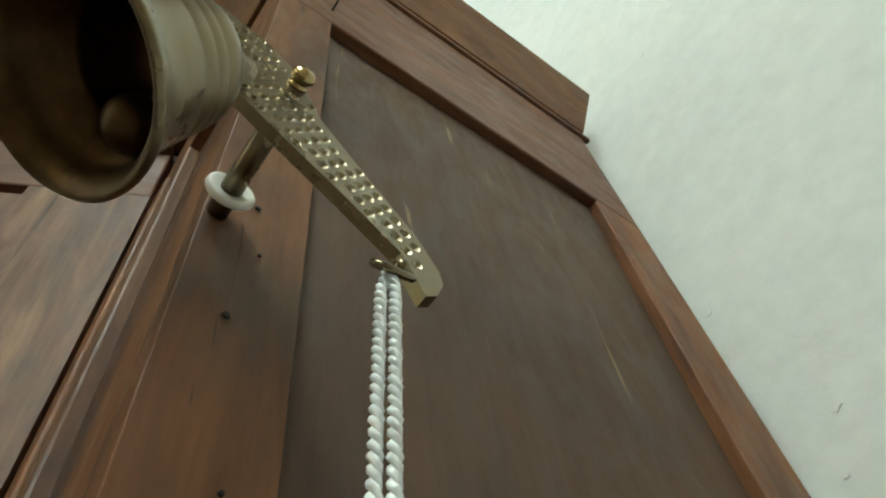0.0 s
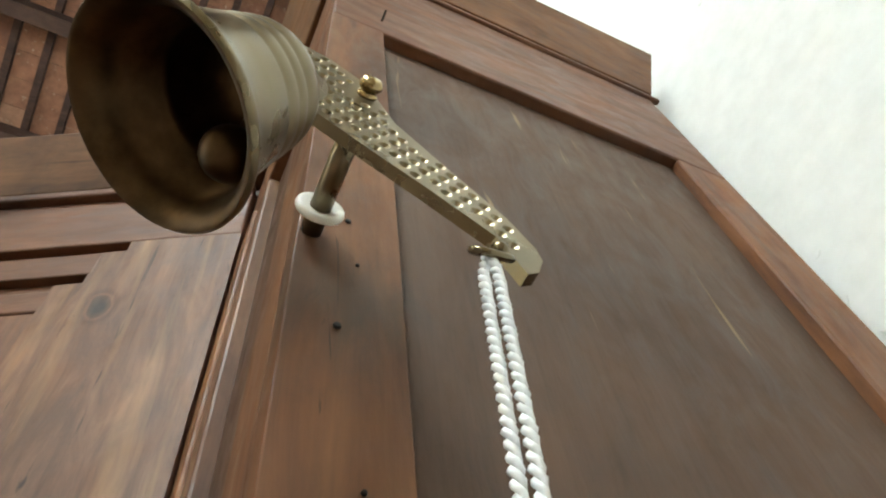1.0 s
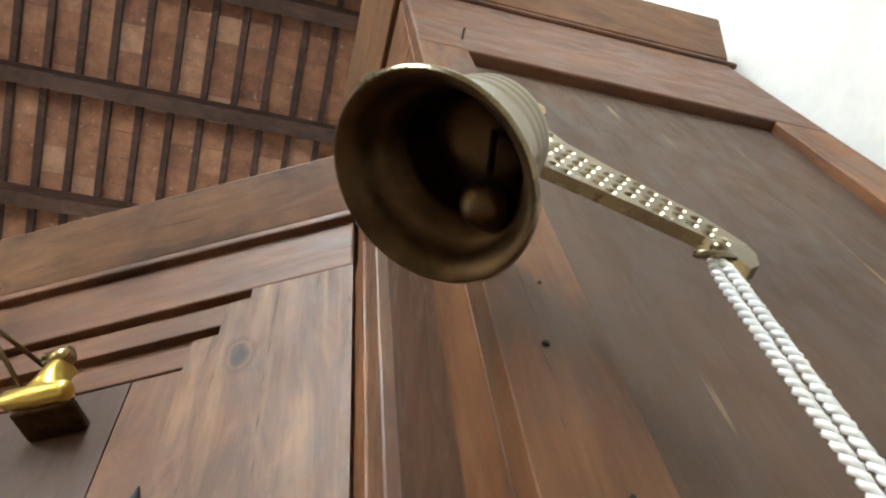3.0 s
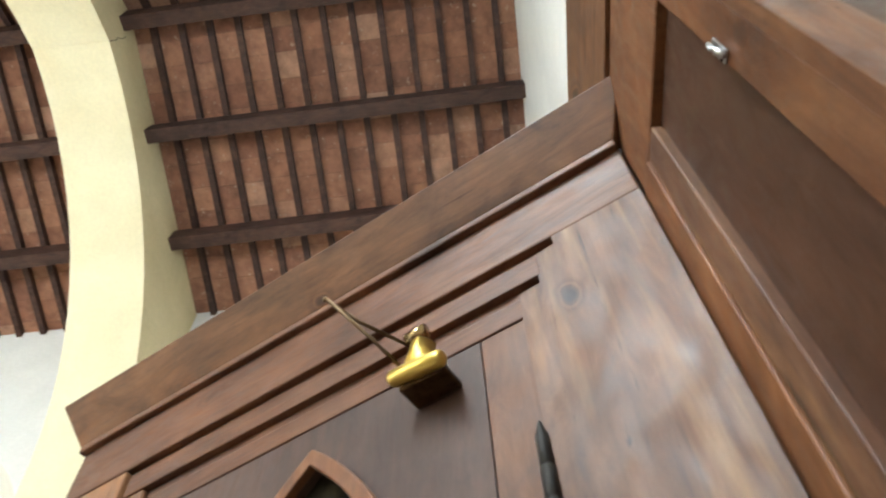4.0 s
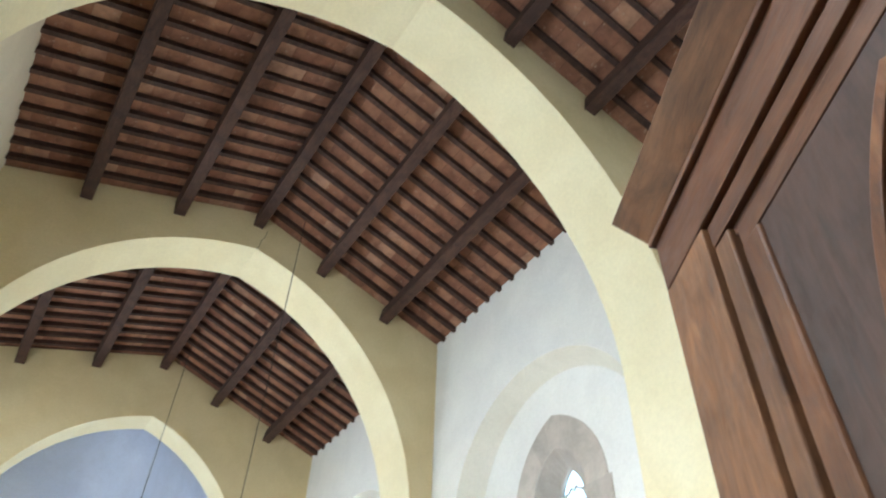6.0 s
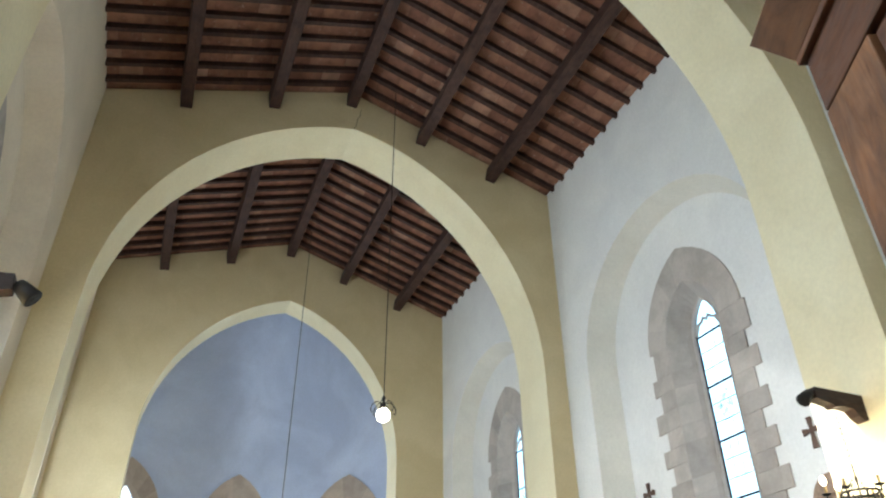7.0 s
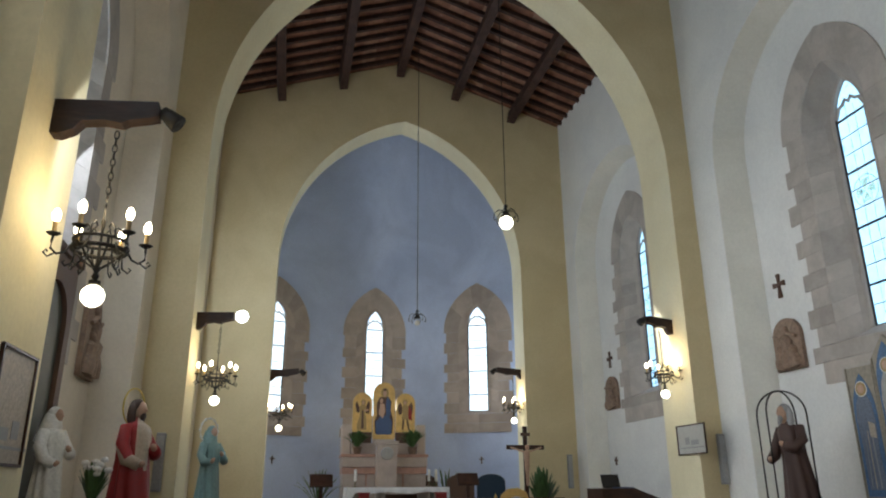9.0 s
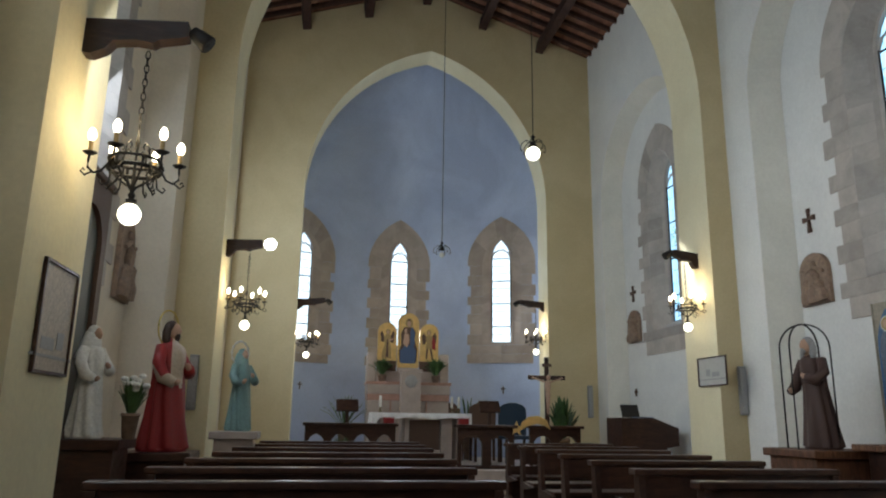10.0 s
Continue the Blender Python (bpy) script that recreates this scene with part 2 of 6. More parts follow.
PAINT_WHITE = plain("white_paint", (0.74, 0.73, 0.68), 0.5)
PAINT_GREY = plain("grey_paint", (0.3, 0.3, 0.3), 0.5)
MOSAIC_BLUE = plain("blue_mosaic", (0.06, 0.135, 0.27), 0.4, 0, 0.4, 60)
MOSAIC_TAN = plain("tan_mosaic", (0.42, 0.36, 0.28), 0.5, 0, 0.3, 60)
TERRA = plain("carved_terracotta", (0.27, 0.19, 0.135), 0.7, 0, 0.3, 20, 0.4)
GREEN = plain("leaf_green", (0.06, 0.12, 0.035), 0.5, 0, 0.4, 12)
PINK = plain("pale_petals", (0.6, 0.45, 0.6), 0.6)
BULB = glow("lit_bulb", (1.0, 0.8, 0.5), 22.0)
GLOBE = glow("lit_globe", (1.0, 0.86, 0.6), 11.0)
SPOT = glow("lit_spot", (1.0, 0.95, 0.85), 25.0)
NAVY = plain("navy_fabric", (0.02, 0.04, 0.07), 0.85)

# terracotta roof tiles, each of its own tint
TILE, _n, _l, _p = mat_base("terracotta_tile")
_v = coords(_n, _l)
_geo = _n.new("ShaderNodeNewGeometry")
_r = ramp(_n, [(0.0, (0.22, 0.098, 0.06)), (0.5, (0.29, 0.135, 0.08)), (0.85, (0.335, 0.165, 0.1)), (1.0, (0.43, 0.25, 0.165))])
_l.new(_geo.outputs["Random Per Island"], _r.inputs[0])
_a = noise_tex(_n, _l, _v, 6, 6, 0.65)
_r2 = ramp(_n, [(0.3, (0.6, 0.58, 0.58)), (0.56, (1.0, 1.0, 1.0)), (0.78, (1.3, 1.25, 1.2))])
_l.new(_a.outputs[0], _r2.inputs[0])
_c = mixc(_n, _l, 1.0, _r.outputs[0], _r2.outputs[0], "MULTIPLY")
_s = noise_tex(_n, _l, _v, 15, 4, 0.6)
_r3 = ramp(_n, [(0.62, (0, 0, 0)), (0.7, (0.7, 0.7, 0.7))])
_l.new(_s.outputs[0], _r3.inputs[0])
_l.new(mixc(_n, _l, _r3.outputs[0], _c, (0.46, 0.33, 0.25)), _p.inputs["Base Color"])
_p.inputs["Roughness"].default_value = 0.85
bump(_n, _l, _p, _a.outputs[0], 0.4, 0.006)

# panes of leaded glass: frosted, pale, letting the sky through
PANE, _n, _l, _p = mat_base("leaded_glass")
_out = _n["Material Output"]
_v = coords(_n, _l)
_a = noise_tex(_n, _l, _v, 9, 4, 0.6, 1.5)
_r = ramp(_n, [(0.35, (0.72, 0.86, 0.97)), (0.5, (0.95, 0.98, 1.0)), (0.66, (0.6, 0.78, 0.9))])
_l.new(_a.outputs[0], _r.inputs[0])
_t = _n.new("ShaderNodeBsdfTransparent")
_l.new(_r.outputs[0], _t.inputs[0])
_g = _n.new("ShaderNodeBsdfGlossy")
_g.inputs["Roughness"].default_value = 0.25
_m = _n.new("ShaderNodeMixShader")
_m.inputs[0].default_value = 0.06
_l.new(_t.outputs[0], _m.inputs[1])
_l.new(_g.outputs[0], _m.inputs[2])
_l.new(_m.outputs[0], _out.inputs[0])

PANE_YELLOW = PANE.copy()
PANE_YELLOW.name = "yellow_glass"
for _e, _c in zip(PANE_YELLOW.node_tree.nodes["Color Ramp"].color_ramp.elements, ((0.82, 0.84, 0.72), (0.9, 0.9, 0.8), (0.75, 0.75, 0.66))):
    _e.color = (*_c, 1)

# rippled dark glass of the vestibule door
DOOR_GLASS, _n, _l, _p = mat_base("rippled_glass")
_v = coords(_n, _l, (1, 1, 0.6))
_a = noise_tex(_n, _l, _v, 120, 4, 0.6, 0.4)
_b = noise_tex(_n, _l, _v, 34, 3, 0.6, 0.4)
_r = ramp(_n, [(0.35, (0.009, 0.008, 0.005)), (0.65, (0.03, 0.026, 0.016))])
_l.new(_b.outputs[0], _r.inputs[0])
_l.new(_r.outputs[0], _p.inputs["Base Color"])
_p.inputs["Roughness"].default_value = 0.5
_p.inputs["Specular IOR Level"].default_value = 0.0
bump(_n, _l, _p, _a.outputs[0], 0.3, 0.003)
_g = _n.new("ShaderNodeBsdfGlossy")
_g.inputs["Roughness"].default_value = 0.1
_l.new(_n["Bump"].outputs[0], _g.inputs["Normal"])
_m = _n.new("ShaderNodeMixShader")
_m.inputs[0].default_value = 0.025
_l.new(_p.outputs[0], _m.inputs[1])
_l.new(_g.outputs[0], _m.inputs[2])
_l.new(_m.outputs[0], _n["Material Output"].inputs[0])

BACKDROP = glow("daylight_backdrop", (0.82, 0.93, 1.0), 2.6)
BACKDROP_WEST = glow("strong_daylight_backdrop", (0.9, 0.96, 1.0), 7.0)
BACKDROP_SOFT = glow("soft_daylight_backdrop", (0.72, 0.9, 1.0), 1.5)


# ---- mesh helpers ----
def thing(name, label, category, m=None, group="", kind=""):
    ob = new(name)
    ob.empty_display_size = 0.1
    if m is not None:
        ob.matrix_world = m
    return tagged(ob, label, category, group, kind)


def part(name, bm, material, parent=None, label="", smooth=False):
    me = bpy.data.meshes.new(name)
    bmesh.ops.recalc_face_normals(bm, faces=bm.faces[:])
    bm.to_mesh(me)
    bm.free()
    for mm in material if isinstance(material, (list, tuple)) else [material]:
        me.materials.append(mm)
    if smooth:
        for f in me.polygons:
            f.use_smooth = True
    ob = new(name, me)
    if parent is not None:
        ob.parent = parent
    if label:
        ob["label"] = label
    return ob


def structure(name, bm, material, label, category, smooth=False):
    return tagged(part(name, bm, material, None, "", smooth), label, category, "", "structure")


def box(bm, lo, hi, m=None, bevel=0.0):
    c = [(a + b) / 2 for a, b in zip(lo, hi)]
    s = [abs(b - a) for a, b in zip(lo, hi)]
    mat = Matrix.Translation(c) @ Matrix.Diagonal((*s, 1))
    if m is not None:
        mat = m @ mat
    made = bmesh.ops.create_cube(bm, size=1, matrix=mat)
    if bevel:
        edges = list({e for v in made["verts"] for e in v.link_edges})
        bmesh.ops.bevel(bm, geom=edges, offset=bevel, segments=2, affect="EDGES", profile=0.5)
    return bm


def new_box(lo, hi, bevel=0.0, m=None):
    return box(bmesh.new(), lo, hi, m, bevel)


def lathe(bm, profile, seg=32, m=None):
    """Turn a profile of (radius, height) about the z axis."""
    m = m or Matrix()
    rings = []
    for r, z in profile:
        rings.append([bm.verts.new(m @ Vector((r * math.cos(2 * math.pi * k / seg), r * math.sin(2 * math.pi * k / seg), z))) for k in range(seg)])
    for a, b in zip(rings, rings[1:]):
        for k in range(seg):
            bm.faces.new((a[k], a[(k + 1) % seg], b[(k + 1) % seg], b[k]))
    return rings


def tube(bm, pts, r, seg=8, closed=False, radii=None):
    pts = [Vector(p) for p in pts]
    rings = []
    n = len(pts)
    for i, p in enumerate(pts):
        a = pts[i - 1] if (i or closed) else pts[0]
        b = pts[(i + 1) % n] if (i < n - 1 or closed) else pts[-1]
        d = (b - a).normalized()
        q = d.to_track_quat("Z", "Y").to_matrix()
        rad = radii[i] if radii else r
        rings.append([bm.verts.new(p + q @ Vector((rad * math.cos(2 * math.pi * k / seg), rad * math.sin(2 * math.pi * k / seg), 0))) for k in range(seg)])
    pairs = list(zip(rings, rings[1:])) + ([(rings[-1], rings[0])] if closed else [])
    for a, b in pairs:
        for k in range(seg):
            bm.faces.new((a[k], a[(k + 1) % seg], b[(k + 1) % seg], b[k]))
    if not closed:
        bm.faces.new(rings[0])
        bm.faces.new(rings[-1])
    return bm


def slab(bm, outer, holes, place, depth):
    """A flat plate with holes, given in two coordinates; place(u, v) gives a point, depth is the vector of its thickness."""
    edges = []
    for loop in (outer, *holes):
        vs = [bm.verts.new(place(u, v)) for u, v in loop]
        edges += [bm.edges.new((vs[i - 1], vs[i])) for i in range(len(vs))]
    made = bmesh.ops.triangle_fill(bm, edges=edges, use_beauty=True, use_dissolve=False)
    faces = [g for g in made["geom"] if isinstance(g, bmesh.types.BMFace)]
    more = bmesh.ops.extrude_face_region(bm, geom=faces)
    for g in more["geom"]:
        if isinstance(g, bmesh.types.BMVert):
            g.co += Vector(depth)
    return bm


def pointed(c, half, z0, zs, za, n=10):
    """Outline of a pointed arch: centre, half width, foot, springing and apex."""
    h = za - zs
    rad = (half * half + h * h) / (2 * half) if h > half else None
    pts = [(c - half, z0)]
    if rad is None:
        side = [(-half * math.cos(math.pi / 2 * i / n), h * math.sin(math.pi / 2 * i / n)) for i in range(n + 1)]
    else:
        off = rad - half
        a1 = math.asin(min(1.0, h / rad))
        side = [(off - rad * math.cos(a1 * i / n), rad * math.sin(a1 * i / n)) for i in range(n + 1)]
    pts += [(c + x, zs + z) for x, z in side]
    pts += [(c - x, zs + z) for x, z in reversed(side[:-1])]
    pts.append((c + half, z0))
    return pts


def sphere(bm, c, r, seg=16, rings=10, scale=(1, 1, 1)):
    bmesh.ops.create_uvsphere(bm, u_segments=seg, v_segments=rings, radius=r, matrix=Matrix.Translation(c) @ Matrix.Diagonal((*scale, 1)))
    return bm

# ---- the plan: nave, arches, roof ----
CX, XL, XR = 1.35, -2.23, 4.93
YBACK, ZE, SLOPE = -0.735, 8.85, 0.335
# each arch: near and far face, half width to the west and to the east, springing, apex
ARCHES = [(3.79, 4.65, 3.33, 3.2, 5.6, 9.32), (9.0, 9.83, 3.19, 3.15, 5.55, 9.32), (14.0, 14.62, 2.46, 2.46, 5.5, 8.7)]
ARCH_X = [1.4, 1.43, 1.47]
BAYS = [(YBACK, 3.79), (4.65, 9.0), (9.83, 14.0)]
RECESS = 0.35
WIN_Y = [1.5, 6.58, 11.68]


def roof_z(x):
    return ZE + SLOPE * (XR - CX - abs(x - CX))


structure("floor", new_box((XL - 1.2, -2.2, -0.15), (XR + 1.2, 18.2, 0)), FLOOR, "worn reddish tiled church floor", "floor")
structure("ground", new_box((-300, -300, -0.4), (300, 300, -0.16)), plain("earth", (0.12, 0.11, 0.08), 0.9), "plain ground outside the church", "ground")
structure("chancel_floor", new_box((XL + 0.02, 12.5, 0.004), (XR - 0.02, 17.6, 0.32), 0.02), MARBLE, "pale marble raised chancel floor", "floor")
structure("chancel_step", new_box((XL + 0.3, 12.15, 0.004), (XR - 0.3, 12.497, 0.16), 0.015), MARBLE, "pale marble chancel step", "step")

# diaphragm walls with their pointed arches
for i, (y0, y1, half_w, half_e, zs, za) in enumerate(ARCHES):
    arch = pointed(ARCH_X[i], half_w, 0.0, zs, za, 16)[:18] + pointed(ARCH_X[i], half_e, 0.0, zs, za, 16)[18:]
    loop = [(XL - 0.3, 0), (XL - 0.3, roof_z(XL) - 0.05), (XL, roof_z(XL) + 0.05), (CX, roof_z(CX) + 0.05), (XR, roof_z(XR) + 0.05), (XR + 0.3, roof_z(XR) - 0.05), (XR + 0.3, 0)] + arch[::-1]
    bm = slab(bmesh.new(), loop, [], lambda u, v: Vector((u, y0, v)), (0, y1 - y0, 0))
    for f in bm.faces:
        f.normal_update()
        f.material_index = 1 if abs(f.normal.y) < 0.5 else 0
    structure(f"arch_wall_{i + 1}", bm, [YELLOW, CREAM], "yellow plastered wall with a tall pointed arch", "arch wall")


# side walls: a front layer with blind arches, a back layer with the windows
def side_wall(name, x, out):
    holes = [pointed(y, 1.83 if k else 1.62, 0.02, 5.4, 7.12 if k else 6.95, 14) for k, y in enumerate(WIN_Y)]
    backs = [pointed(y, 1.62 if k else 1.46, 0.02, 5.4, 7.0 if k else 6.86, 14) for k, y in enumerate(WIN_Y)]
    bm = slab(bmesh.new(), [(YBACK, 0), (YBACK, ZE + 0.082), (14.2, ZE + 0.082), (14.2, 0)], holes, lambda u, v: Vector((x, u, v)), (out * RECESS, 0, 0))
    # west wall's beige base colour includes the warm lamplit tone of its shaded side
    plastered = WHITE if out > 0 else BEIGE
    structure(name, bm, plastered, ("white" if out > 0 else "beige") + " plastered nave wall with blind arches", "wall")
    # splayed reveals from the wall face to the back of each blind arch
    for k, (rim, back) in enumerate(zip(holes, backs)):
        bm = bmesh.new()
        a = [bm.verts.new((x + out * 0.001, u, v)) for u, v in rim]
        b = [bm.verts.new((x + out * RECESS, u, v)) for u, v in back]
        for i in range(1, len(a)):
            bm.faces.new((a[i - 1], a[i], b[i], b[i - 1]))
        structure(f"{name}_reveal_{k + 1}", bm, plastered if out < 0 else OFFWHITE, "plastered splayed reveal of a blind arch", "wall")
    x2 = x + out * (RECESS + 0.004)
    wins = [pointed(y, 0.5, 2.72, 5.25, 5.95, 10) for y in WIN_Y]
    bm = slab(bmesh.new(), [(YBACK, 0), (YBACK, ZE + 0.1), (14.2, ZE + 0.1), (14.2, 0)], wins, lambda u, v: Vector((x2, u, v)), (out * 0.3, 0, 0))
    structure(name + "_recess", bm, plastered, ("white" if out > 0 else "beige") + " plastered wall inside the blind arches", "wall")


side_wall("wall_east", XR, 1)
side_wall("wall_west", XL, -1)
structure("wall_south", new_box((XL - 0.7, YBACK - 0.5, 0), (XR + 0.7, YBACK, 10.6)), WHITE, "white plastered entrance wall, slightly scuffed", "wall")


# apse: a shallow curved blue wall leaning in at the top
def apse_y(x, z):
    lean = max(0.0, (z - 5.8) / 3.4)
    return 17.0 - (x - 1.4) ** 2 / 10.0 - 1.7 * lean * lean


bm = bmesh.new()
NXA, NZA = 40, 24
grid = [[bm.verts.new((1.4 - 3.3 + 6.6 * i / NXA, apse_y(1.4 - 3.3 + 6.6 * i / NXA, 9.4 * j / NZA), 9.4 * j / NZA)) for i in range(NXA + 1)] for j in range(NZA + 1)]
for j in range(NZA):
    for i in range(NXA):
        bm.faces.new((grid[j][i], grid[j][i + 1], grid[j + 1][i + 1], grid[j + 1][i]))
apse = structure("apse_wall", bm, BLUE, "blue plastered apse wall with faint cloudy stains", "wall", True)
sol = apse.modifiers.new("thick", "SOLIDIFY")
sol.thickness, sol.offset = 0.25, 1.0
for k, (xa, xb) in enumerate(((-2.6, -1.9), (4.7, 5.4))):
    structure(f"apse_side_{k + 1}", new_box((xa, 14.7, 0), (xb, 17.2, 9.6)), BLUE, "blue plastered apse side wall", "wall")
structure("apse_ceiling", new_box((-2.6, 14.2, 9.62), (5.4, 17.6, 9.8)), WHITE, "plain ceiling closing the apse", "ceiling")

# roof: terracotta tiles on rafters, one mesh each, and purlins
tiles, rafters = bmesh.new(), bmesh.new()
rnd = random.Random(4)
ang = math.atan(SLOPE)
run = (XR - CX) / math.cos(ang)
for y0, y1 in BAYS:
    count = round((y1 - y0 + 0.2) / 0.326)
    step = (y1 - y0 + 0.2) / count
    for side in (1, -1):
        m = Matrix.Translation((CX, 0, roof_z(CX))) @ Matrix.Rotation(side * ang, 4, "Y")
        if side < 0:
            m = m @ Matrix.Rotation(math.pi, 4, "Z")
        for k in range(count + 1):
            y = y0 - 0.1 + k * step
            yy = y if side > 0 else -y
            box(rafters, (0.0, yy - 0.036, 0.0), (run + 0.02, yy + 0.036, 0.085), m)
            if k < count:
                s = 0.0
                while s < run + 0.1:
                    ln = 0.3 + rnd.uniform(-0.012, 0.012)
                    dz = rnd.uniform(0, 0.008)
                    ya, yb = (yy + 0.002, yy + step - 0.002) if side > 0 else (yy - step + 0.002, yy - 0.002)
                    box(tiles, (s, ya, 0.088 + dz), (s + ln - 0.004, yb, 0.115 + dz), m)
                    s += ln
structure("ceiling_tiles", tiles, TILE, "rows of mottled terracotta roof tiles", "ceiling")
structure("ceiling_rafters", rafters, BEAM, "dark brown close-set wooden rafters", "ceiling")
bm = bmesh.new()
for side in (1, -1):
    m = Matrix.Translation((CX, 0, roof_z(CX) + 0.14)) @ Matrix.Rotation(side * ang, 4, "Y")
    box(bm, (-0.02 if side > 0 else -run - 0.6, -1.2, 0), (run + 0.6 if side > 0 else 0.02, 14.8, 0.12), m)
structure("roof", bm, plain("roof_boards", (0.1, 0.06, 0.04), 0.9), "gabled roof above the tiles", "roof")

for b, (y0, y1) in enumerate(BAYS):
    for dx in (-2.52, -1.26, 0.0, 1.26, 2.52):
        zt = roof_z(CX + dx) - 0.004 - (0.03 if dx else 0.0)
        ob = thing("roof_beam", "dark brown squared wooden roof purlin", "beam", Matrix.Translation((CX + dx, (y0 + y1) / 2, zt)), "roof purlins")
        ln = (y1 - y0) / 2
        tilt = Matrix.Rotation(0 if not dx else math.copysign(ang * 0.5, dx), 4, "Y")
        part("beam", box(bmesh.new(), (-0.085, -ln - 0.1, -0.27), (0.085, ln + 0.03, 0.0), tilt, 0.008), BEAM, ob)


# windows: splayed stone embrasure, quoin stones, leaded panes
def window_frame(ym, place, wide, z0, zs, za, glass_half, gz0, gza, depth, stones, mat, label, nm):
    """place(u, d, v): along the wall, into the wall and up."""
    ob = thing(nm, label, "window", None, "", "structure")
    outer, inner = pointed(0, wide, z0, zs, za, 10), pointed(0, glass_half, gz0, gza - 0.45, gza, 10)
    bm = bmesh.new()
    a = [bm.verts.new(place(u, -0.006, v)) for u, v in outer]
    b = [bm.verts.new(place(u, depth, v)) for u, v in inner]
    for i in range(len(a)):
        bm.faces.new((a[i - 1], a[i], b[i], b[i - 1]))
    part("embrasure", bm, mat, ob)
    # quoin stones of uneven length round the opening
    jr = random.Random(int(ym * 10) + 3)
    z, k = z0 - 0.42, 0
    while z < zs:
        h = min(jr.uniform(0.19, 0.26), zs - z)
        if z < z0 - 0.01 and z + h > z0 - 0.12:
            h = z0 - z
        if zs - z - h < 0.12:
            h = zs - z
        for s in (-1, 1):
            w = stones * (0.66 if (k + (s > 0)) % 2 else 0.98) + jr.uniform(-0.03, 0.03)
            lo, hi = (wide, wide + w) if z + h > z0 + 0.01 else (0.0, wide + w)
            q = [place(s * uu, dd, zz) for dd in (0.02, -0.022) for uu, zz in ((lo, z), (hi, z), (hi, z + h - 0.004), (lo, z + h - 0.004))]
            bm = bmesh.new()
            vs = [bm.verts.new(c) for c in q]
            for f in ((0, 1, 2, 3), (4, 5, 6, 7), (0, 1, 5, 4), (1, 2, 6, 5), (2, 3, 7, 6), (3, 0, 4, 7)):
                bm.faces.new([vs[i] for i in f])
            part("stone", bm, mat, ob)
            if z + h > z0 + 0.01:
                fz = [gz0 + (gza - 0.45 - gz0) * (zz - z0) / (zs - z0) for zz in (z + 0.003, z + h - 0.003)]
                q = [place(s * (uu - ee), dd, zz) for ee in (0.0, 0.006) for uu, dd, zz in ((wide + 0.004, -0.02, z + 0.003), (wide + 0.004, -0.02, z + h - 0.003), (glass_half + 0.02, depth - 0.006, fz[1]), (glass_half + 0.02, depth - 0.006, fz[0]))]
                bm = bmesh.new()
                vs = [bm.verts.new(c) for c in q]
                for f in ((0, 1, 2, 3), (4, 5, 6, 7), (0, 1, 5, 4), (1, 2, 6, 5), (2, 3, 7, 6), (3, 0, 4, 7)):
                    bm.faces.new([vs[i] for i in f])
                part("stone", bm, mat, ob)
        z += h
        k += 1
    big = pointed(0, wide + stones * 0.86, zs, zs, za + 0.48, 9)[1:-1]
    small = pointed(0, wide, zs, zs, za, 9)[1:-1]
    for i in range(len(big) - 1):
        if i % 2 == 0:
            j = min(i + 2, len(big) - 1)
            bm = bmesh.new()
            rim = [(small, i), (small, (i + j) // 2), (small, j), (big, j), (big, (i + j) // 2), (big, i)]
            lo = [bm.verts.new(place(*[src[q][0], 0.02, src[q][1]])) for src, q in rim]
            hi = [bm.verts.new(place(*[src[q][0] * 0.998, -0.022, src[q][1]])) for src, q in rim]
            bm.faces.new(lo)
            bm.faces.new(hi)
            for q in range(6):
                bm.faces.new((lo[q - 1], lo[q], hi[q], hi[q - 1]))
            part("stone", bm, mat, ob)
    # panes between horizontal bars
    n = 11
    rows = [gz0 + (gza - 0.45 - gz0) * i / n for i in range(n + 1)]
    for i in range(n):
        bm = bmesh.new()
        c = [place(u, depth - 0.01, v) for u, v in ((-glass_half, rows[i] + 0.012), (glass_half, rows[i] + 0.012), (glass_half, rows[i + 1] - 0.012), (-glass_half, rows[i + 1] - 0.012))]
        bm.faces.new([bm.verts.new(q) for q in c])
        p = part("pane", bm, PANE, ob)
        p.visible_shadow = False
    bm = bmesh.new()
    bm.faces.new([bm.verts.new(place(u, depth - 0.01, v)) for u, v in pointed(0, glass_half, rows[-1] + 0.01, rows[-1] + 0.02, gza, 6)])
    p = part("pane", bm, PANE, ob)
    p.visible_shadow = False
    for i, v in enumerate(rows):
        bm = bmesh.new()
        tube(bm, [place(-glass_half - 0.01, depth - 0.018, v), place(glass_half + 0.01, depth - 0.018, v)], 0.014 if i % 3 == 2 else 0.006, 6)
        part("glazing_bar", bm, IRON, ob)
    for s in (-1, 1):
        bm = bmesh.new()
        tube(bm, [place(s * glass_half, depth - 0.018, gz0), place(s * glass_half, depth - 0.018, gza - 0.42)], 0.014, 6)
        part("lead_edge", bm, IRON, ob)
    for u in (-glass_half / 3, glass_half / 3):
        bm = bmesh.new()
        tube(bm, [place(u, depth - 0.014, gz0), place(u * 0.8, depth - 0.014, gza - 0.3)], 0.0025, 5)
        part("lead_line", bm, IRON, ob)
    # stone cusps in the head, with a small eye above them
    bm = bmesh.new()
    tube(bm, [place(u * glass_half, depth - 0.012, gza - v) for u, v in ((-1.02, 0.42), (-0.7, 0.29), (-0.42, 0.27), (-0.2, 0.22), (0.0, 0.27), (0.2, 0.22), (0.42, 0.27), (0.7, 0.29), (1.02, 0.42))], 0.02, 7)
    part("cusp", bm, mat, ob)
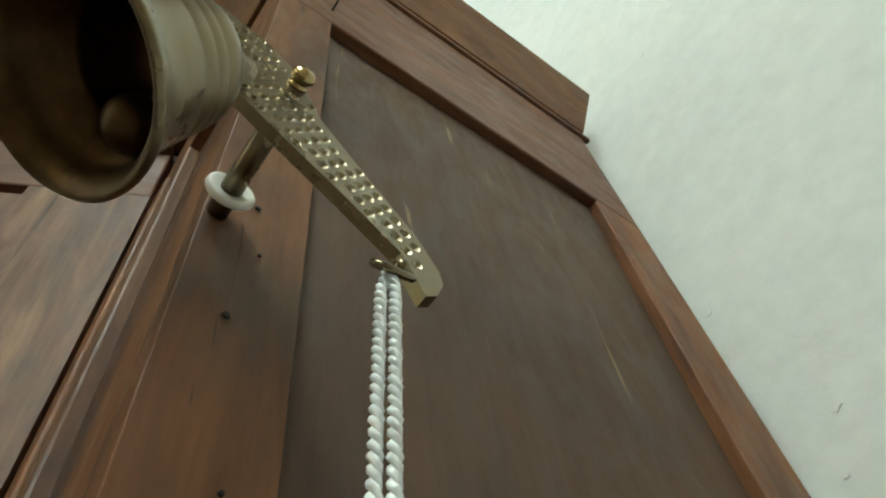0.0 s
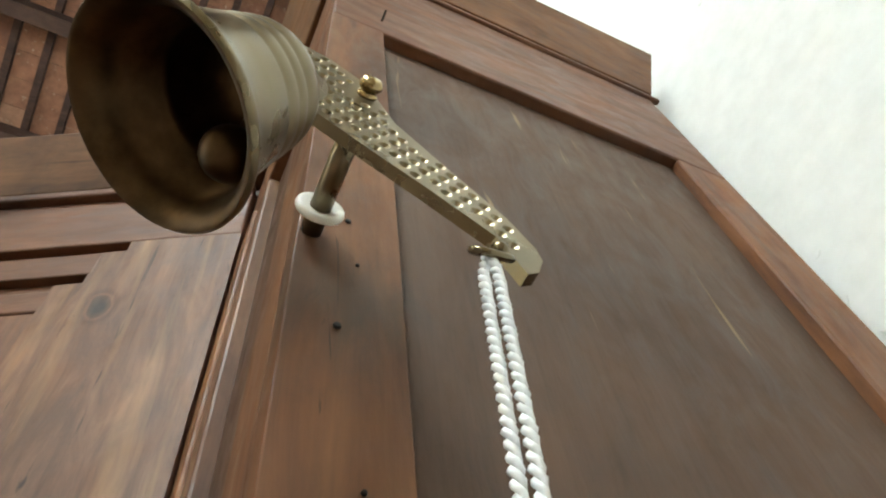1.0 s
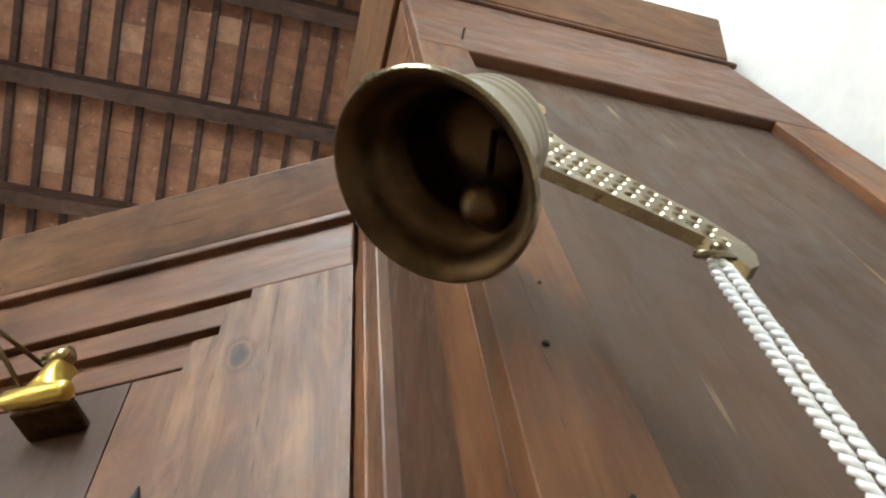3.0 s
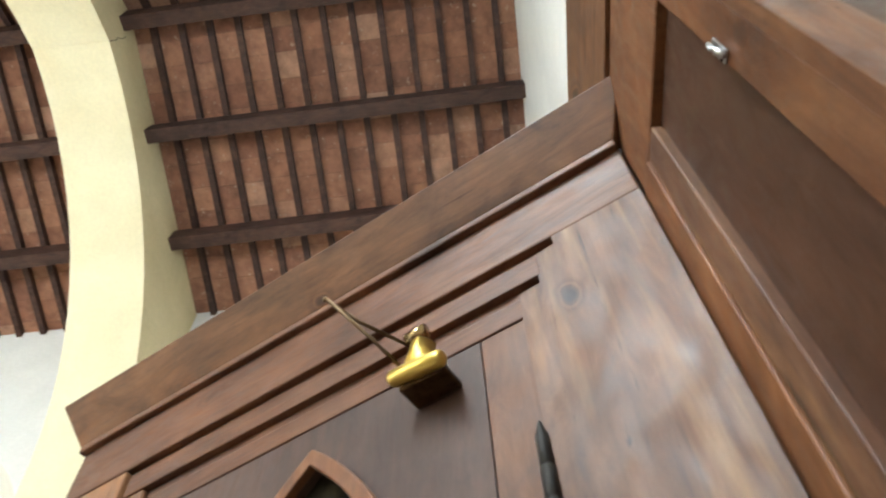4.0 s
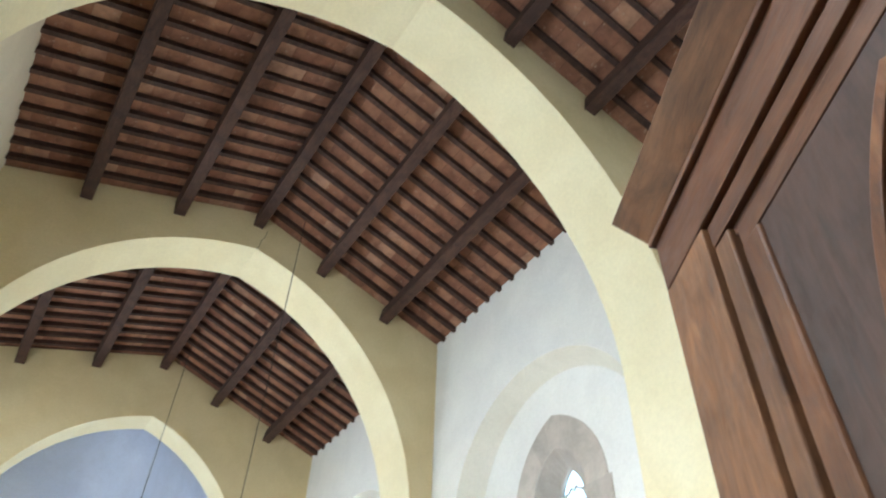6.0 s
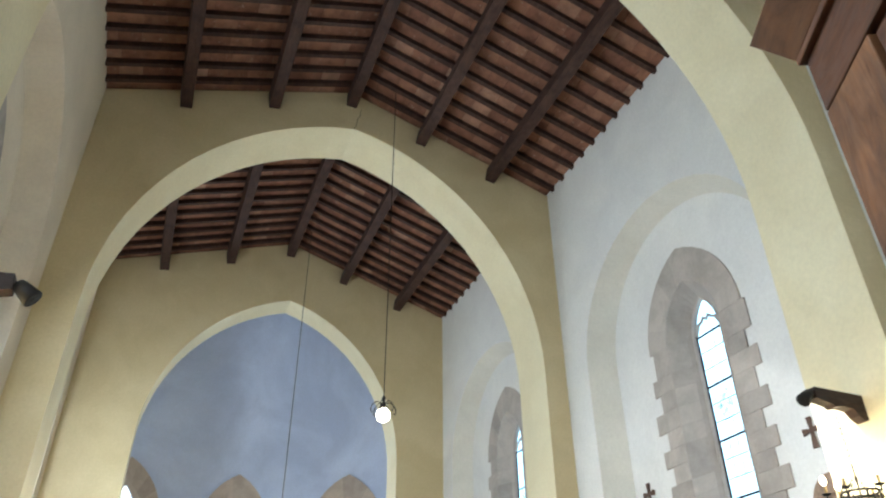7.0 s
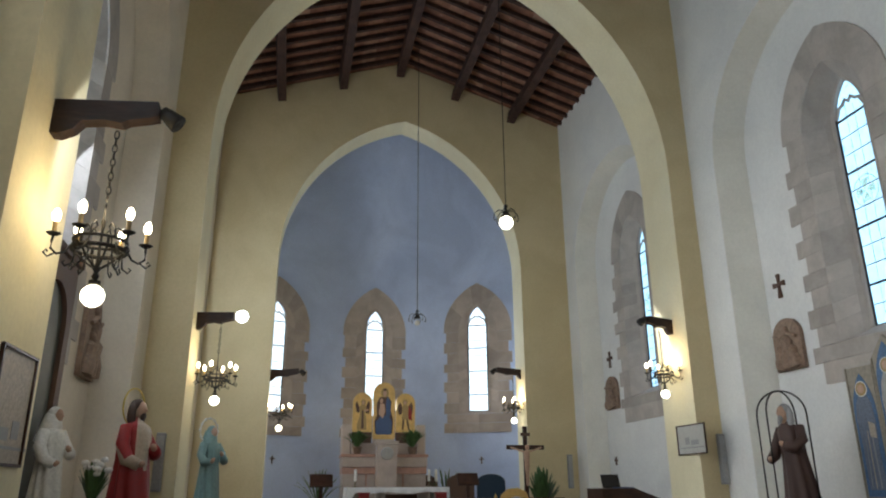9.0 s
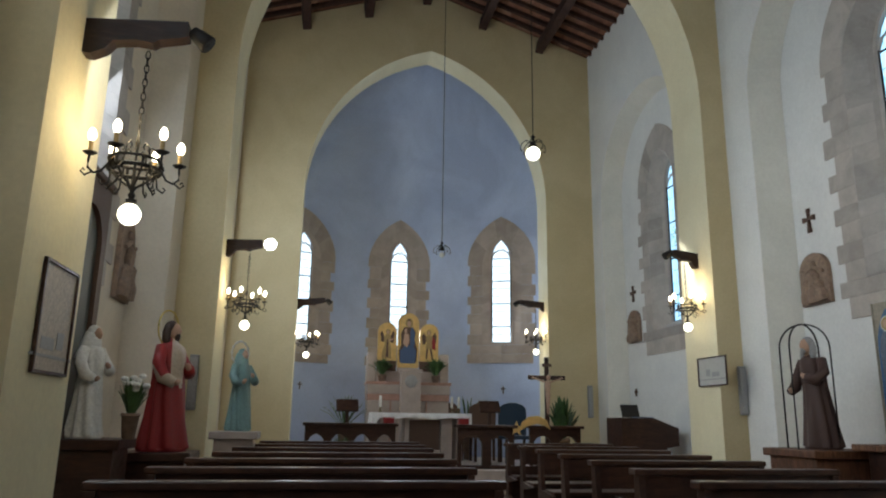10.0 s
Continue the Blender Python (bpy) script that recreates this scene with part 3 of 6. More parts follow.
    # a moulded stone roll round the glass
    bm = bmesh.new()
    tube(bm, [place(u, depth - 0.03, v) for u, v in pointed(0, glass_half + 0.03, gz0, gza - 0.45, gza + 0.05, 8)], 0.028, 7)
    part("roll_moulding", bm, mat, ob)
    # a leaded roundel with a flared cross
    vm = (gz0 + gza) / 2 + 0.05
    bm = bmesh.new()
    tube(bm, [place(glass_half * 0.8 * math.cos(q), depth - 0.016, vm + glass_half * 0.8 * math.sin(q)) for q in [2 * math.pi * i / 24 for i in range(24)]], 0.003, 5, True)
    part("roundel", bm, IRON, ob)
    for i in range(4):
        a = i * math.pi / 2
        bm = bmesh.new()
        q = [(r * math.cos(a + da), r * math.sin(a + da)) for r, da in ((0.02, -0.5), (glass_half * 0.66, -0.42), (glass_half * 0.66, 0.42), (0.02, 0.5))]
        slab(bm, q, [], lambda u, v: place(u, depth - 0.02, vm + v), place(0, 0.004, 0) - place(0, 0, 0))
        part("cross_arm", bm, PANE_YELLOW, ob)
    return ob


for k, y in enumerate(WIN_Y):
    xe = XR + RECESS + 0.004
    xw = XL - RECESS - 0.004
    window_frame(y, lambda u, d, v: Vector((xe + d, y + u, v)), 0.5, 2.72, 5.25, 5.95, 0.22, 2.86, 5.72, 0.26, 0.42, STONE, "tall pointed leaded window in a grey stone surround", f"window_{k + 1}")
    window_frame(y + 0.03, lambda u, d, v: Vector((xw - d, y + u, v)), 0.5, 2.72, 5.25, 5.95, 0.22, 2.86, 5.72, 0.26, 0.42, STONE, "tall pointed leaded window in a grey stone surround", f"window_{k + 4}")
APSE_W = [(-1.0, 0.0), (1.25, 0.0), (3.61, 0.1)]
for k, (x, up) in enumerate(APSE_W):
    yw = apse_y(x, 4) - 0.03
    t = -(x - 1.4) / 5.0
    window_frame(20 + k, lambda u, d, v: Vector((x + u - d * 0.0, yw + u * t * 1.0 + d * 0.2 - 0.02, v)), 0.42, 2.72 + up, 4.6 + up, 5.3 + up, 0.2, 2.78 + up, 5.2 + up, 0.06, 0.38, STONE_WARM, "pointed leaded apse window in a pale stone surround", f"window_{k + 7}")
    bm = slab(bmesh.new(), pointed(x, 0.19, 2.78 + up, 4.75 + up, 5.19 + up, 8), [], lambda u, v: Vector((u, yw - 0.012 + (u - x) * t, v)), (0, 0.004, 0))
    tagged(part("daylight_backdrop", bm, BACKDROP), "bright daylight behind the apse window", "backdrop", "", "structure")
for s, xg in ((1, XR + RECESS + 0.9), (-1, XL - RECESS - 0.9)):
    for y in WIN_Y:
        tagged(part("daylight_backdrop", new_box((xg, y - 1.6, 1.5), (xg + 0.02, y + 2.8, 8.0)), BACKDROP_SOFT if s > 0 else BACKDROP_WEST), "bright daylight outside the nave window", "backdrop", "", "structure")

# daylight entering by the openings
for k, y in enumerate(WIN_Y):
    window_light("daylight", (XR + RECESS - 0.02, y, 4.4), (0, y, 3.0), 0.8, 3.0, 6)
    window_light("daylight", (XL - RECESS + 0.02, y, 4.4), (3, y, 2.2) if k < 2 else (3, y + 3, 5.5), 0.9, 3.0, 130 if k == 0 else 150 if k == 1 else 95)
for x, _ in APSE_W:
    window_light("daylight", (x, apse_y(x, 4) - 0.3, 4.0), (x, 10, 2.5), 0.35, 2.3, 40)


# ---- vestibule of the entrance, in wood ----
PHI = radians(63)
U, N = Vector((math.cos(PHI), math.sin(PHI), 0)), Vector((-math.sin(PHI), math.cos(PHI), 0))
MF = Matrix(((U.x, N.x, 0, 0), (U.y, N.y, 0, 0), (0, 0, 1, 0), (0, 0, 0, 1)))
vest = thing("entrance_vestibule", "walnut-brown panelled wooden entrance vestibule against the white wall", "vestibule")


def board(name, lo, hi, mat, bevel=0.002, m=MF, parent=None, label=""):
    return part(name, box(bmesh.new(), lo, hi, m, bevel), mat, parent or vest, label)


def fascia(name, a, b, m, n0, z0, n1, z1, ea=0.0, eb=0.0):
    """A leaning cornice board from a to b along the wall; ea, eb: how far its upper edge runs past the ends."""
    bm = bmesh.new()
    th = 0.02
    prof = [(n0, z0), (n1, z1), (n1 - th, z1 + 0.012), (n0 - th - 0.006, z0 + 0.006)]
    ends = []
    for s, e in ((a, ea), (b, eb)):
        ends.append([bm.verts.new(m @ Vector((s + e * ((zz - z0) / (z1 - z0)), nn, zz))) for nn, zz in prof])
    bm.faces.new(ends[0])
    bm.faces.new(ends[1][::-1])
    for i in range(4):
        bm.faces.new((ends[0][i - 1], ends[0][i], ends[1][i], ends[1][i - 1]))
    bmesh.ops.bevel(bm, geom=bm.edges[:], offset=0.0025, segments=2, affect="EDGES", profile=0.5)
    return part(name, bm, WOOD_FASCIA, vest)


# the splayed side with its door
board("backing", (-0.15, -0.055, 0), (1.07, -0.034, 2.42), PEW_WOOD, 0)
board("rail", (-0.149, -0.03, 2.262), (1.07, 0.0, 2.40), WOOD_RAIL, 0.003)
bm = slab(bmesh.new(), [(-0.149, 0), (0.066, 0), (0.066, 2.1265), (0.064, 2.127), (0.064, 2.168), (0.03, 2.168), (0.03, 2.189), (0.026, 2.19), (0.026, 2.238), (-0.004, 2.238), (-0.004, 2.261), (-0.149, 2.261)], [], lambda u, v: MF @ Vector((u, -0.03, v)), MF.to_3x3() @ Vector((0, 0.0295, 0)))
part("stile", bm, WOOD_PALE, vest)
board("stile", (0.889, -0.03, 0), (1.07, 0.0, 2.258), WOOD_HONEY, 0.003)
board("moulding", (0.0265, -0.03, 2.19), (0.871, -0.001, 2.238), WOOD_RAIL, 0.002)
board("moulding", (0.817, -0.03, 0), (0.871, -0.002, 2.188), WOOD_HONEY, 0.005)
board("moulding", (0.0645, -0.03, 2.127), (0.800, -0.008, 2.168), WOOD_RAIL, 0.002)
board("moulding", (0.742, -0.03, 0), (0.800, -0.004, 2.126), WOOD_RED, 0.006)
board("groove", (0.0315, -0.03, 2.1685), (0.816, -0.014, 2.1895), WOOD_RAIL, 0)
board("groove", (-0.003, -0.03, 2.2385), (0.888, -0.014, 2.2615), WOOD_RAIL, 0)
board("cornice_lip", (-0.15, -0.01, 2.386), (1.078, 0.014, 2.404), WOOD_RAIL, 0.004)
fascia("cornice", -0.15, 1.082, MF, 0.012, 2.404, 0.072, 2.488, -0.06, 0.03)

door = thing("vestibule_door", "dark brown wooden door with a pointed rippled-glass window, shut", "door", MF)
part("door_stile", new_box((0.0685, -0.03, 0.02), (0.1385, -0.010, 2.1255), 0.002), WOOD, door)
hole = pointed(0.42, 0.172, 1.0, 1.66, 2.04, 14)
bm = slab(bmesh.new(), [(0.140, 0.02), (0.140, 2.1255), (0.740, 2.1255), (0.740, 0.02)], [hole], lambda u, v: Vector((u, -0.03, v)), (0, 0.0195, 0))
part("door_leaf", bm, WOOD_LEAF, door)
bm = slab(bmesh.new(), pointed(0.42, 0.196, 0.975, 1.655, 2.068, 14), [pointed(0.42, 0.170, 1.002, 1.66, 2.038, 14)], lambda u, v: Vector((u, -0.0115, v)), (0, 0.016, 0))
bmesh.ops.bevel(bm, geom=[e for e in bm.edges if e.is_manifold and e.calc_face_angle(0) > 1.0], offset=0.003, segments=2, affect="EDGES", profile=0.5)
part("window_trim", bm, WOOD_RED, door)
bm = slab(bmesh.new(), pointed(0.42, 0.18, 0.99, 1.66, 2.05, 14), [], lambda u, v: Vector((u, -0.029, v)), (0, 0.004, 0))
part("glass_pane", bm, DOOR_GLASS, door, "rippled dark glass")
bm = bmesh.new()
lathe(bm, [(0.0, 1.775), (0.003, 1.78), (0.008, 1.786), (0.008, 1.82), (0.0065, 1.821), (0.0088, 1.823), (0.0088, 1.862), (0.0065, 1.864), (0.008, 1.865), (0.008, 1.905), (0.005, 1.914), (0.002, 1.926), (0.0, 1.93)], 14, Matrix.Translation((0.069, 0.004, 0)))
part("hinge", bm, IRON, door, "dark iron pin hinge", True)

# brass letter clip fixed to the door, its wire grip standing out
clip = thing("bulldog_clip", "shiny gold spring clip gripping the door edge, wire handle out", "clip", MF)
bm = bmesh.new()
ax = Vector((0.255, 0.0415, 2.075))
bx = Vector((0.163, 0.0505, 2.055))
tube(bm, [ax + (bx - ax) * f for f in (0, 0.03, 0.08, 0.5, 0.92, 0.97, 1)], 0.01, 18, radii=[0.006, 0.0105, 0.0125, 0.013, 0.0125, 0.0105, 0.006])
part("jaw", bm, GOLD, clip, "", True)
# dark block standing in for the shadow beneath the gold roll
bm = bmesh.new()
box(bm, (0.172, -0.0105, 2.054), (0.246, 0.036, 2.068), None, 0.004)
part("jaw_shadow", bm, BRASS_IN, clip)
bm = bmesh.new()
rows = []
for f, w, nn in ((0.0, 0.036, 0.05), (0.25, 0.027, 0.058), (0.5, 0.019, 0.058), (0.8, 0.018, 0.055), (1.0, 0.012, 0.048)):
    c = Vector((0.208, 0, 2.066)).lerp(Vector((0.205, 0, 2.128)), f)
    rows.append([bm.verts.new((c.x - w * math.cos(t), nn - 0.026 + 0.026 * math.sin(t), c.z)) for t in [math.pi * q / 10 for q in range(11)]])
for a, b in zip(rows, rows[1:]):
    for q in range(10):
        bm.faces.new((a[q], a[q + 1], b[q + 1], b[q]))
bmesh.ops.solidify(bm, geom=bm.faces[:], thickness=0.003)
part("neck", bm, GOLD, clip, "", True)
bm = bmesh.new()
tube(bm, [(0.192, 0.046, 2.133), (0.224, 0.044, 2.133)], 0.011, 16)
part("spring_eye", bm, BRASS_KNOB, clip, "", True)
bm = bmesh.new()
tube(bm, [(0.225, 0.045, 2.125), (0.27, 0.1, 2.152), (0.297, 0.136, 2.179), (0.301, 0.142, 2.183), (0.298, 0.141, 2.181), (0.255, 0.085, 2.118), (0.235, 0.05, 2.085)], 0.0029, 8)
sphere(bm, (0.3005, 0.1415, 2.182), 0.0045, 10, 8)
part("wire_handle", bm, WIRE, clip, "", True)

# the square box beside the entrance wall that carries the bell
I4 = Matrix()
FX, SY = -0.405, -0.142
board("core", (FX + 0.022, YBACK + 0.002, 0), (-0.045, SY - 0.016, 2.50), PEW_WOOD, 0, I4)
board("stile", (FX, -0.2, 0), (FX + 0.02, SY, 2.197), WOOD_STAINED, 0.0007, I4, None, "orange-brown stile with a dark old stain")
board("stile", (FX, -0.674, 0), (FX + 0.02, -0.594, 2.197), WOOD_RED, 0.003, I4)
board("rail", (FX, -0.674, 2.198), (FX + 0.02, SY, 2.50), WOOD_RAIL, 0.003, I4)
board("panel", (FX + 0.014, -0.593, 0.3), (FX + 0.021, -0.201, 2.196), WOOD_PANEL, 0, I4, None, "dark stained panel with a few pale scratches")
board("stile", (FX + 0.0205, SY - 0.018, 0), (-0.335, SY, 2.25), WOOD_RED, 0.0007, I4)
board("stile", (-0.166, SY - 0.018, 0), (-0.115, SY, 2.25), WOOD_PALE, 0.003, I4)
board("stile", (-0.113, SY - 0.018, 0), (-0.055, SY + 0.004, 2.252), WOOD_RED, 0.003, I4)
board("rail", (FX + 0.0205, SY - 0.018, 2.253), (-0.055, SY, 2.50), WOOD_RED, 0.003, I4)
board("panel", (-0.334, SY - 0.03, 0.3), (-0.167, SY - 0.014, 2.249), WOOD_SIDE, 0, I4)
MB = Matrix(((0, -1, 0, FX), (-1, 0, 0, 0), (0, 0, 1, 0), (0, 0, 0, 1)))
MS = Matrix(((1, 0, 0, 0), (0, 1, 0, SY), (0, 0, 1, 0), (0, 0, 0, 1)))
fascia("cornice", 0.142, 0.674, MB, 0.008, 2.497, 0.05, 2.615, -0.042, 0.02)
fascia("cornice", FX, 1.2, MS, 0.008, 2.497, 0.05, 2.615, -0.042, 0.0)
board("cornice_lip", (FX - 0.006, -0.688, 2.486), (FX + 0.004, SY, 2.498), WOOD_RAIL, 0.003, I4)
catch = thing("metal_catch", "small steel catch screwed to the vestibule panel", "catch", Matrix.Translation((-0.343, SY + 0.0005, 2.03)))
part("plate", new_box((-0.006, 0, -0.02), (0.008, 0.0025, 0.02), 0.001), STEEL, catch)
bm = bmesh.new()
tube(bm, [(-0.001, 0.005, -0.022), (-0.001, 0.0065, -0.006), (0.0, 0.007, 0.006), (0.001, 0.005, 0.02)], 0.0035, 10, radii=[0.0028, 0.0042, 0.0036, 0.003])
part("barrel", bm, STEEL, catch, "", True)
for zz in (-0.014, 0.014):
    bm = bmesh.new()
    sphere(bm, (0.0055, 0.003, zz), 0.0017, 8, 6)
    part("screw", bm, IRON, catch, "", True)

# the rest of the vestibule round to its other side
board("front_panel", (0.486, 0.90, 0), (2.214, 0.95, 2.40), WOOD, 0.004, I4)
for zz in (0.25, 1.3):
    for xx in (0.62, 1.42):
        board("front_moulding", (xx, 0.951, zz), (xx + 0.66, 0.97, zz + 0.9), WOOD_RED, 0.01, I4)
bm = slab(bmesh.new(), [(-0.06, -0.16), (0.486, 0.93), (2.214, 0.93), (2.76, -0.16), (2.76, YBACK), (-0.06, YBACK)], [], lambda u, v: Vector((u, v, 2.405)), (0, 0, 0.03))
part("deck", bm, PEW_WOOD, vest)
MG = Matrix(((-U.x, -N.x, 0, 2.7), (U.y, N.y, 0, 0), (0, 0, 1, 0), (0, 0, 0, 1)))
board("side_panel", (-0.15, -0.055, 0), (1.07, 0.0, 2.40), WOOD, 0.003, MG)
board("box_panel", (2.755, YBACK + 0.002, 0), (3.105, SY, 2.5), WOOD, 0.003, I4)

# a small nail and worm holes on the stile
for yy, zz, rr in ((-0.1750, 1.7150, 0.0011), (-0.1660, 1.6610, 0.0021), (-0.1690, 1.7570, 0.0019), (-0.1790, 1.5730, 0.0013)):
    bm = bmesh.new()
    lathe(bm, [(0, 0), (rr, 0.0), (rr * 0.8, 0.0012), (0, 0.0014)], 8, Matrix.Translation((FX - 0.0005, yy, zz)) @ Matrix.Rotation(-math.pi / 2, 4, "Y"))
    part("nail_head", bm, IRON, vest)

bm = bmesh.new()
tube(bm, [(FX + 0.002, -0.199, 2.243), (FX - 0.013, -0.199, 2.246)], 0.0012, 6)
part("bent_nail", bm, IRON, vest)

# ---- the bell on its bracket ----
bell = thing("hand_bell", "aged brass bell on a dimpled rocking bar with white pull cord", "bell", Matrix.Translation((FX, -0.149, 1.735)))
BY, BZ = -0.149, 1.735


def rel(x, y, z):
    return Vector((x - FX, y - BY, z - BZ))


bm = bmesh.new()
lathe(bm, [(0.0, 0.0105), (0.004, 0.0105), (0.0105, 0.0115), (0.0125, 0.0125), (0.0133, 0.0138), (0.0128, 0.016), (0.0105, 0.0168), (0.0085, 0.0155), (0.0, 0.0155)], 28, Matrix.Rotation(-math.pi / 2, 4, "Y"))
part("wall_plate", bm, CERAMIC, bell, "white enamelled round wall plate", True)
bm = bmesh.new()
tube(bm, [rel(FX + 0.001, BY, BZ), rel(-0.482, BY, BZ)], 0.0058, 18)
part("post", bm, BRASS, bell, "", True)
bm = bmesh.new()
lathe(bm, [(0.0, 0.0), (0.0055, 0.0), (0.0055, 0.002), (0.0042, 0.003), (0.0048, 0.0045), (0.0064, 0.0065), (0.0064, 0.0095), (0.0046, 0.0125), (0.0, 0.0135)], 22, Matrix.Translation(rel(-0.4846, BY, BZ)) @ Matrix.Rotation(-math.pi / 2, 4, "Y") @ Matrix.Diagonal((0.9, 0.9, 0.72, 1)))
part("knob", bm, BRASS_KNOB, bell, "", True)
# rocking bar: broad over the bell, narrow towards the cord
top = [(-0.062, 1.737), (-0.065, 1.754), (-0.072, 1.767), (-0.086, 1.777), (-0.105, 1.778), (-0.13, 1.768), (-0.146, 1.754), (-0.156, 1.733), (-0.163, 1.714), (-0.1875, 1.683), (-0.210, 1.656), (-0.2195, 1.638)]
low = [(-0.2205, 1.630), (-0.2165, 1.620), (-0.211, 1.616), (-0.2014, 1.637), (-0.175, 1.657), (-0.1464, 1.677), (-0.126, 1.692), (-0.1, 1.703), (-0.08, 1.71), (-0.068, 1.72)]
holes = []
for r in range(-9, 40):
    for c in range(-4, 19):
        y = -0.2 + c * 0.0086 + (0.0043 if r % 2 else 0)
        z = 1.56 + r * 0.0062
        # keep those well inside the outline
        def edge(pts):
            ps = sorted(pts)
            for (ya, za), (yb, zb) in zip(ps, ps[1:]):
                if ya <= y <= yb:
                    return za + (zb - za) * (y - ya) / (yb - ya)
            return None
        zt, zb = edge(top), edge(low)
        if zt is None or zb is None or y < -0.211 or y > -0.072:
            continue
        if zb + 0.0042 < z < zt - 0.0042 and math.hypot(y - BY, z - BZ) > 0.0105:
            holes.append((y, z))
HR = 0.0026
loops = [[(y + HR * math.cos(math.pi * q / 4), z + HR * math.sin(math.pi * q / 4)) for q in range(8)] for y, z in holes]
bm = slab(bmesh.new(), top + low, loops, lambda u, v: rel(-0.4845, u, v), (0.006, 0, 0))
part("rocking_bar", bm, BRASS, bell, "dimpled flat brass bar")
# dents take a lighter brass than the bar, painting in their glints
dent_mesh = None
for y, z in holes:
    if dent_mesh is None:
        bm = bmesh.new()
        lathe(bm, [(0.0, 0.0), (HR * 0.4, 0.0002), (HR * 0.75, 0.0008), (HR * 1.0, 0.0019), (HR * 1.06, 0.0020)], 10, Matrix.Rotation(-math.pi / 2, 4, "Y"))
        dent = part("dent", bm, BRASS_DENT, bell, "", True)
        dent_mesh = dent.data
    else:
        dent = new("dent", dent_mesh)
        dent.parent = bell
    dent.location = rel(-0.4826, y, z)
# the bell itself
mc = rel(-0.504, -0.0800, 1.5950)
bell_m = Matrix.Translation(mc) @ Vector((-0.134, -0.545, 0.827)).to_track_quat("Z", "Y").to_matrix().to_4x4() @ Matrix.Diagonal((1.035, 1.035, 0.88, 1))
outer = [(0.033, 0.0), (0.0338, 0.0012), (0.0335, 0.003), (0.0305, 0.007), (0.0278, 0.013), (0.0255, 0.021), (0.0238, 0.030), (0.0235, 0.0305), (0.0236, 0.0315), (0.0228, 0.037), (0.0225, 0.0375), (0.0227, 0.0385), (0.0218, 0.043), (0.0215, 0.0435), (0.0217, 0.0445), (0.0205, 0.050), (0.0185, 0.0545), (0.014, 0.0575), (0.008, 0.0585), (0.0, 0.0588)]
inner = [(0.0, 0.054), (0.012, 0.053), (0.017, 0.0495), (0.0195, 0.042), (0.021, 0.03), (0.0212, 0.026), (0.0222, 0.0255), (0.0224, 0.0215), (0.0236, 0.021), (0.0238, 0.0165), (0.0252, 0.016), (0.0268, 0.0085), (0.029, 0.0035), (0.0318, 0.0), (0.033, 0.0)]
bm = bmesh.new()
lathe(bm, outer, 56, bell_m)
part("bell_body", bm, BRASS, bell, "ribbed brass bell, flared at the mouth", True)
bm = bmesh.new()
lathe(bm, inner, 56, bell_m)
part("bell_inside", bm, BRASS_IN, bell, "dark brass hollow inside", True)
bm = bmesh.new()
cl = rel(-0.497, -0.1015, 1.602)
sphere(bm, cl, 0.0088, 20, 14)
tube(bm, [cl, bell_m @ Vector((0, 0, 0.053))], 0.0014, 8)
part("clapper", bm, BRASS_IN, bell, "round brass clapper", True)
bm = bmesh.new()
tube(bm, [bell_m @ Vector((0, 0, 0.057)), bell_m @ Vector((0, 0, 0.068)), rel(-0.489, -0.124, 1.705)], 0.0055, 12)
part("hanger", bm, BRASS, bell, "", True)
bm = bmesh.new()
rc = rel(-0.4865, -0.1955, 1.6175)
tube(bm, [rc + Vector((0.0032 * math.sin(t), 0.0082 * math.cos(t) - 0.002 * math.sin(t), 0.0055 * math.sin(t) - 0.0015 * math.cos(t))) for t in [2 * math.pi * q / 28 for q in range(28)]], 0.0016, 10, True)
part("ring", bm, BRASS, bell, "", True)
bm = bmesh.new()
sphere(bm, rel(-0.4865, -0.1995, 1.6225), 0.0036, 14, 10)
part("ring_screw", bm, BRASS, bell, "", True)
for s in (-1, 1):
    bm = bmesh.new()
    for ply in (0, math.pi):
        pts = []
        for q in range(300):
            z = 1.6155 - q * 0.0018
            f = min(1.0, q / 6)
            off = s * 0.0022 * f
            a = q * 0.0018 / 0.006 * 2 * math.pi * 0.72 + ply
            pts.append(rel(-0.4865 + off * 0.5 + 0.0011 * math.cos(a), -0.1935 + off + 0.0011 * math.sin(a) + 0.03 * q / 300, z))
        tube(bm, pts, 0.00125, 6)
    part("pull_cord", bm, ROPE, bell, "twisted white cord", True)

# hairline cracks running from each arch apex up to the ridge
for i, (y0, y1, half_w, half_e, zs, za) in enumerate(ARCHES[:2]):
    rc = random.Random(20 + i)
    pts = [(ARCH_X[i] + 0.09 * f + rc.uniform(-0.02, 0.02), y0 - 0.001, za + (roof_z(CX) - 0.28 - za) * f) for f in [k / 8 for k in range(9)]]
    bm = bmesh.new()
    tube(bm, pts, 0.006, 5)
    structure(f"plaster_crack_{i + 1}", bm, plain(f"crack_shadow_{i + 1}", (0.22, 0.19, 0.12), 0.95), "thin crack in the yellow plaster", "crack")

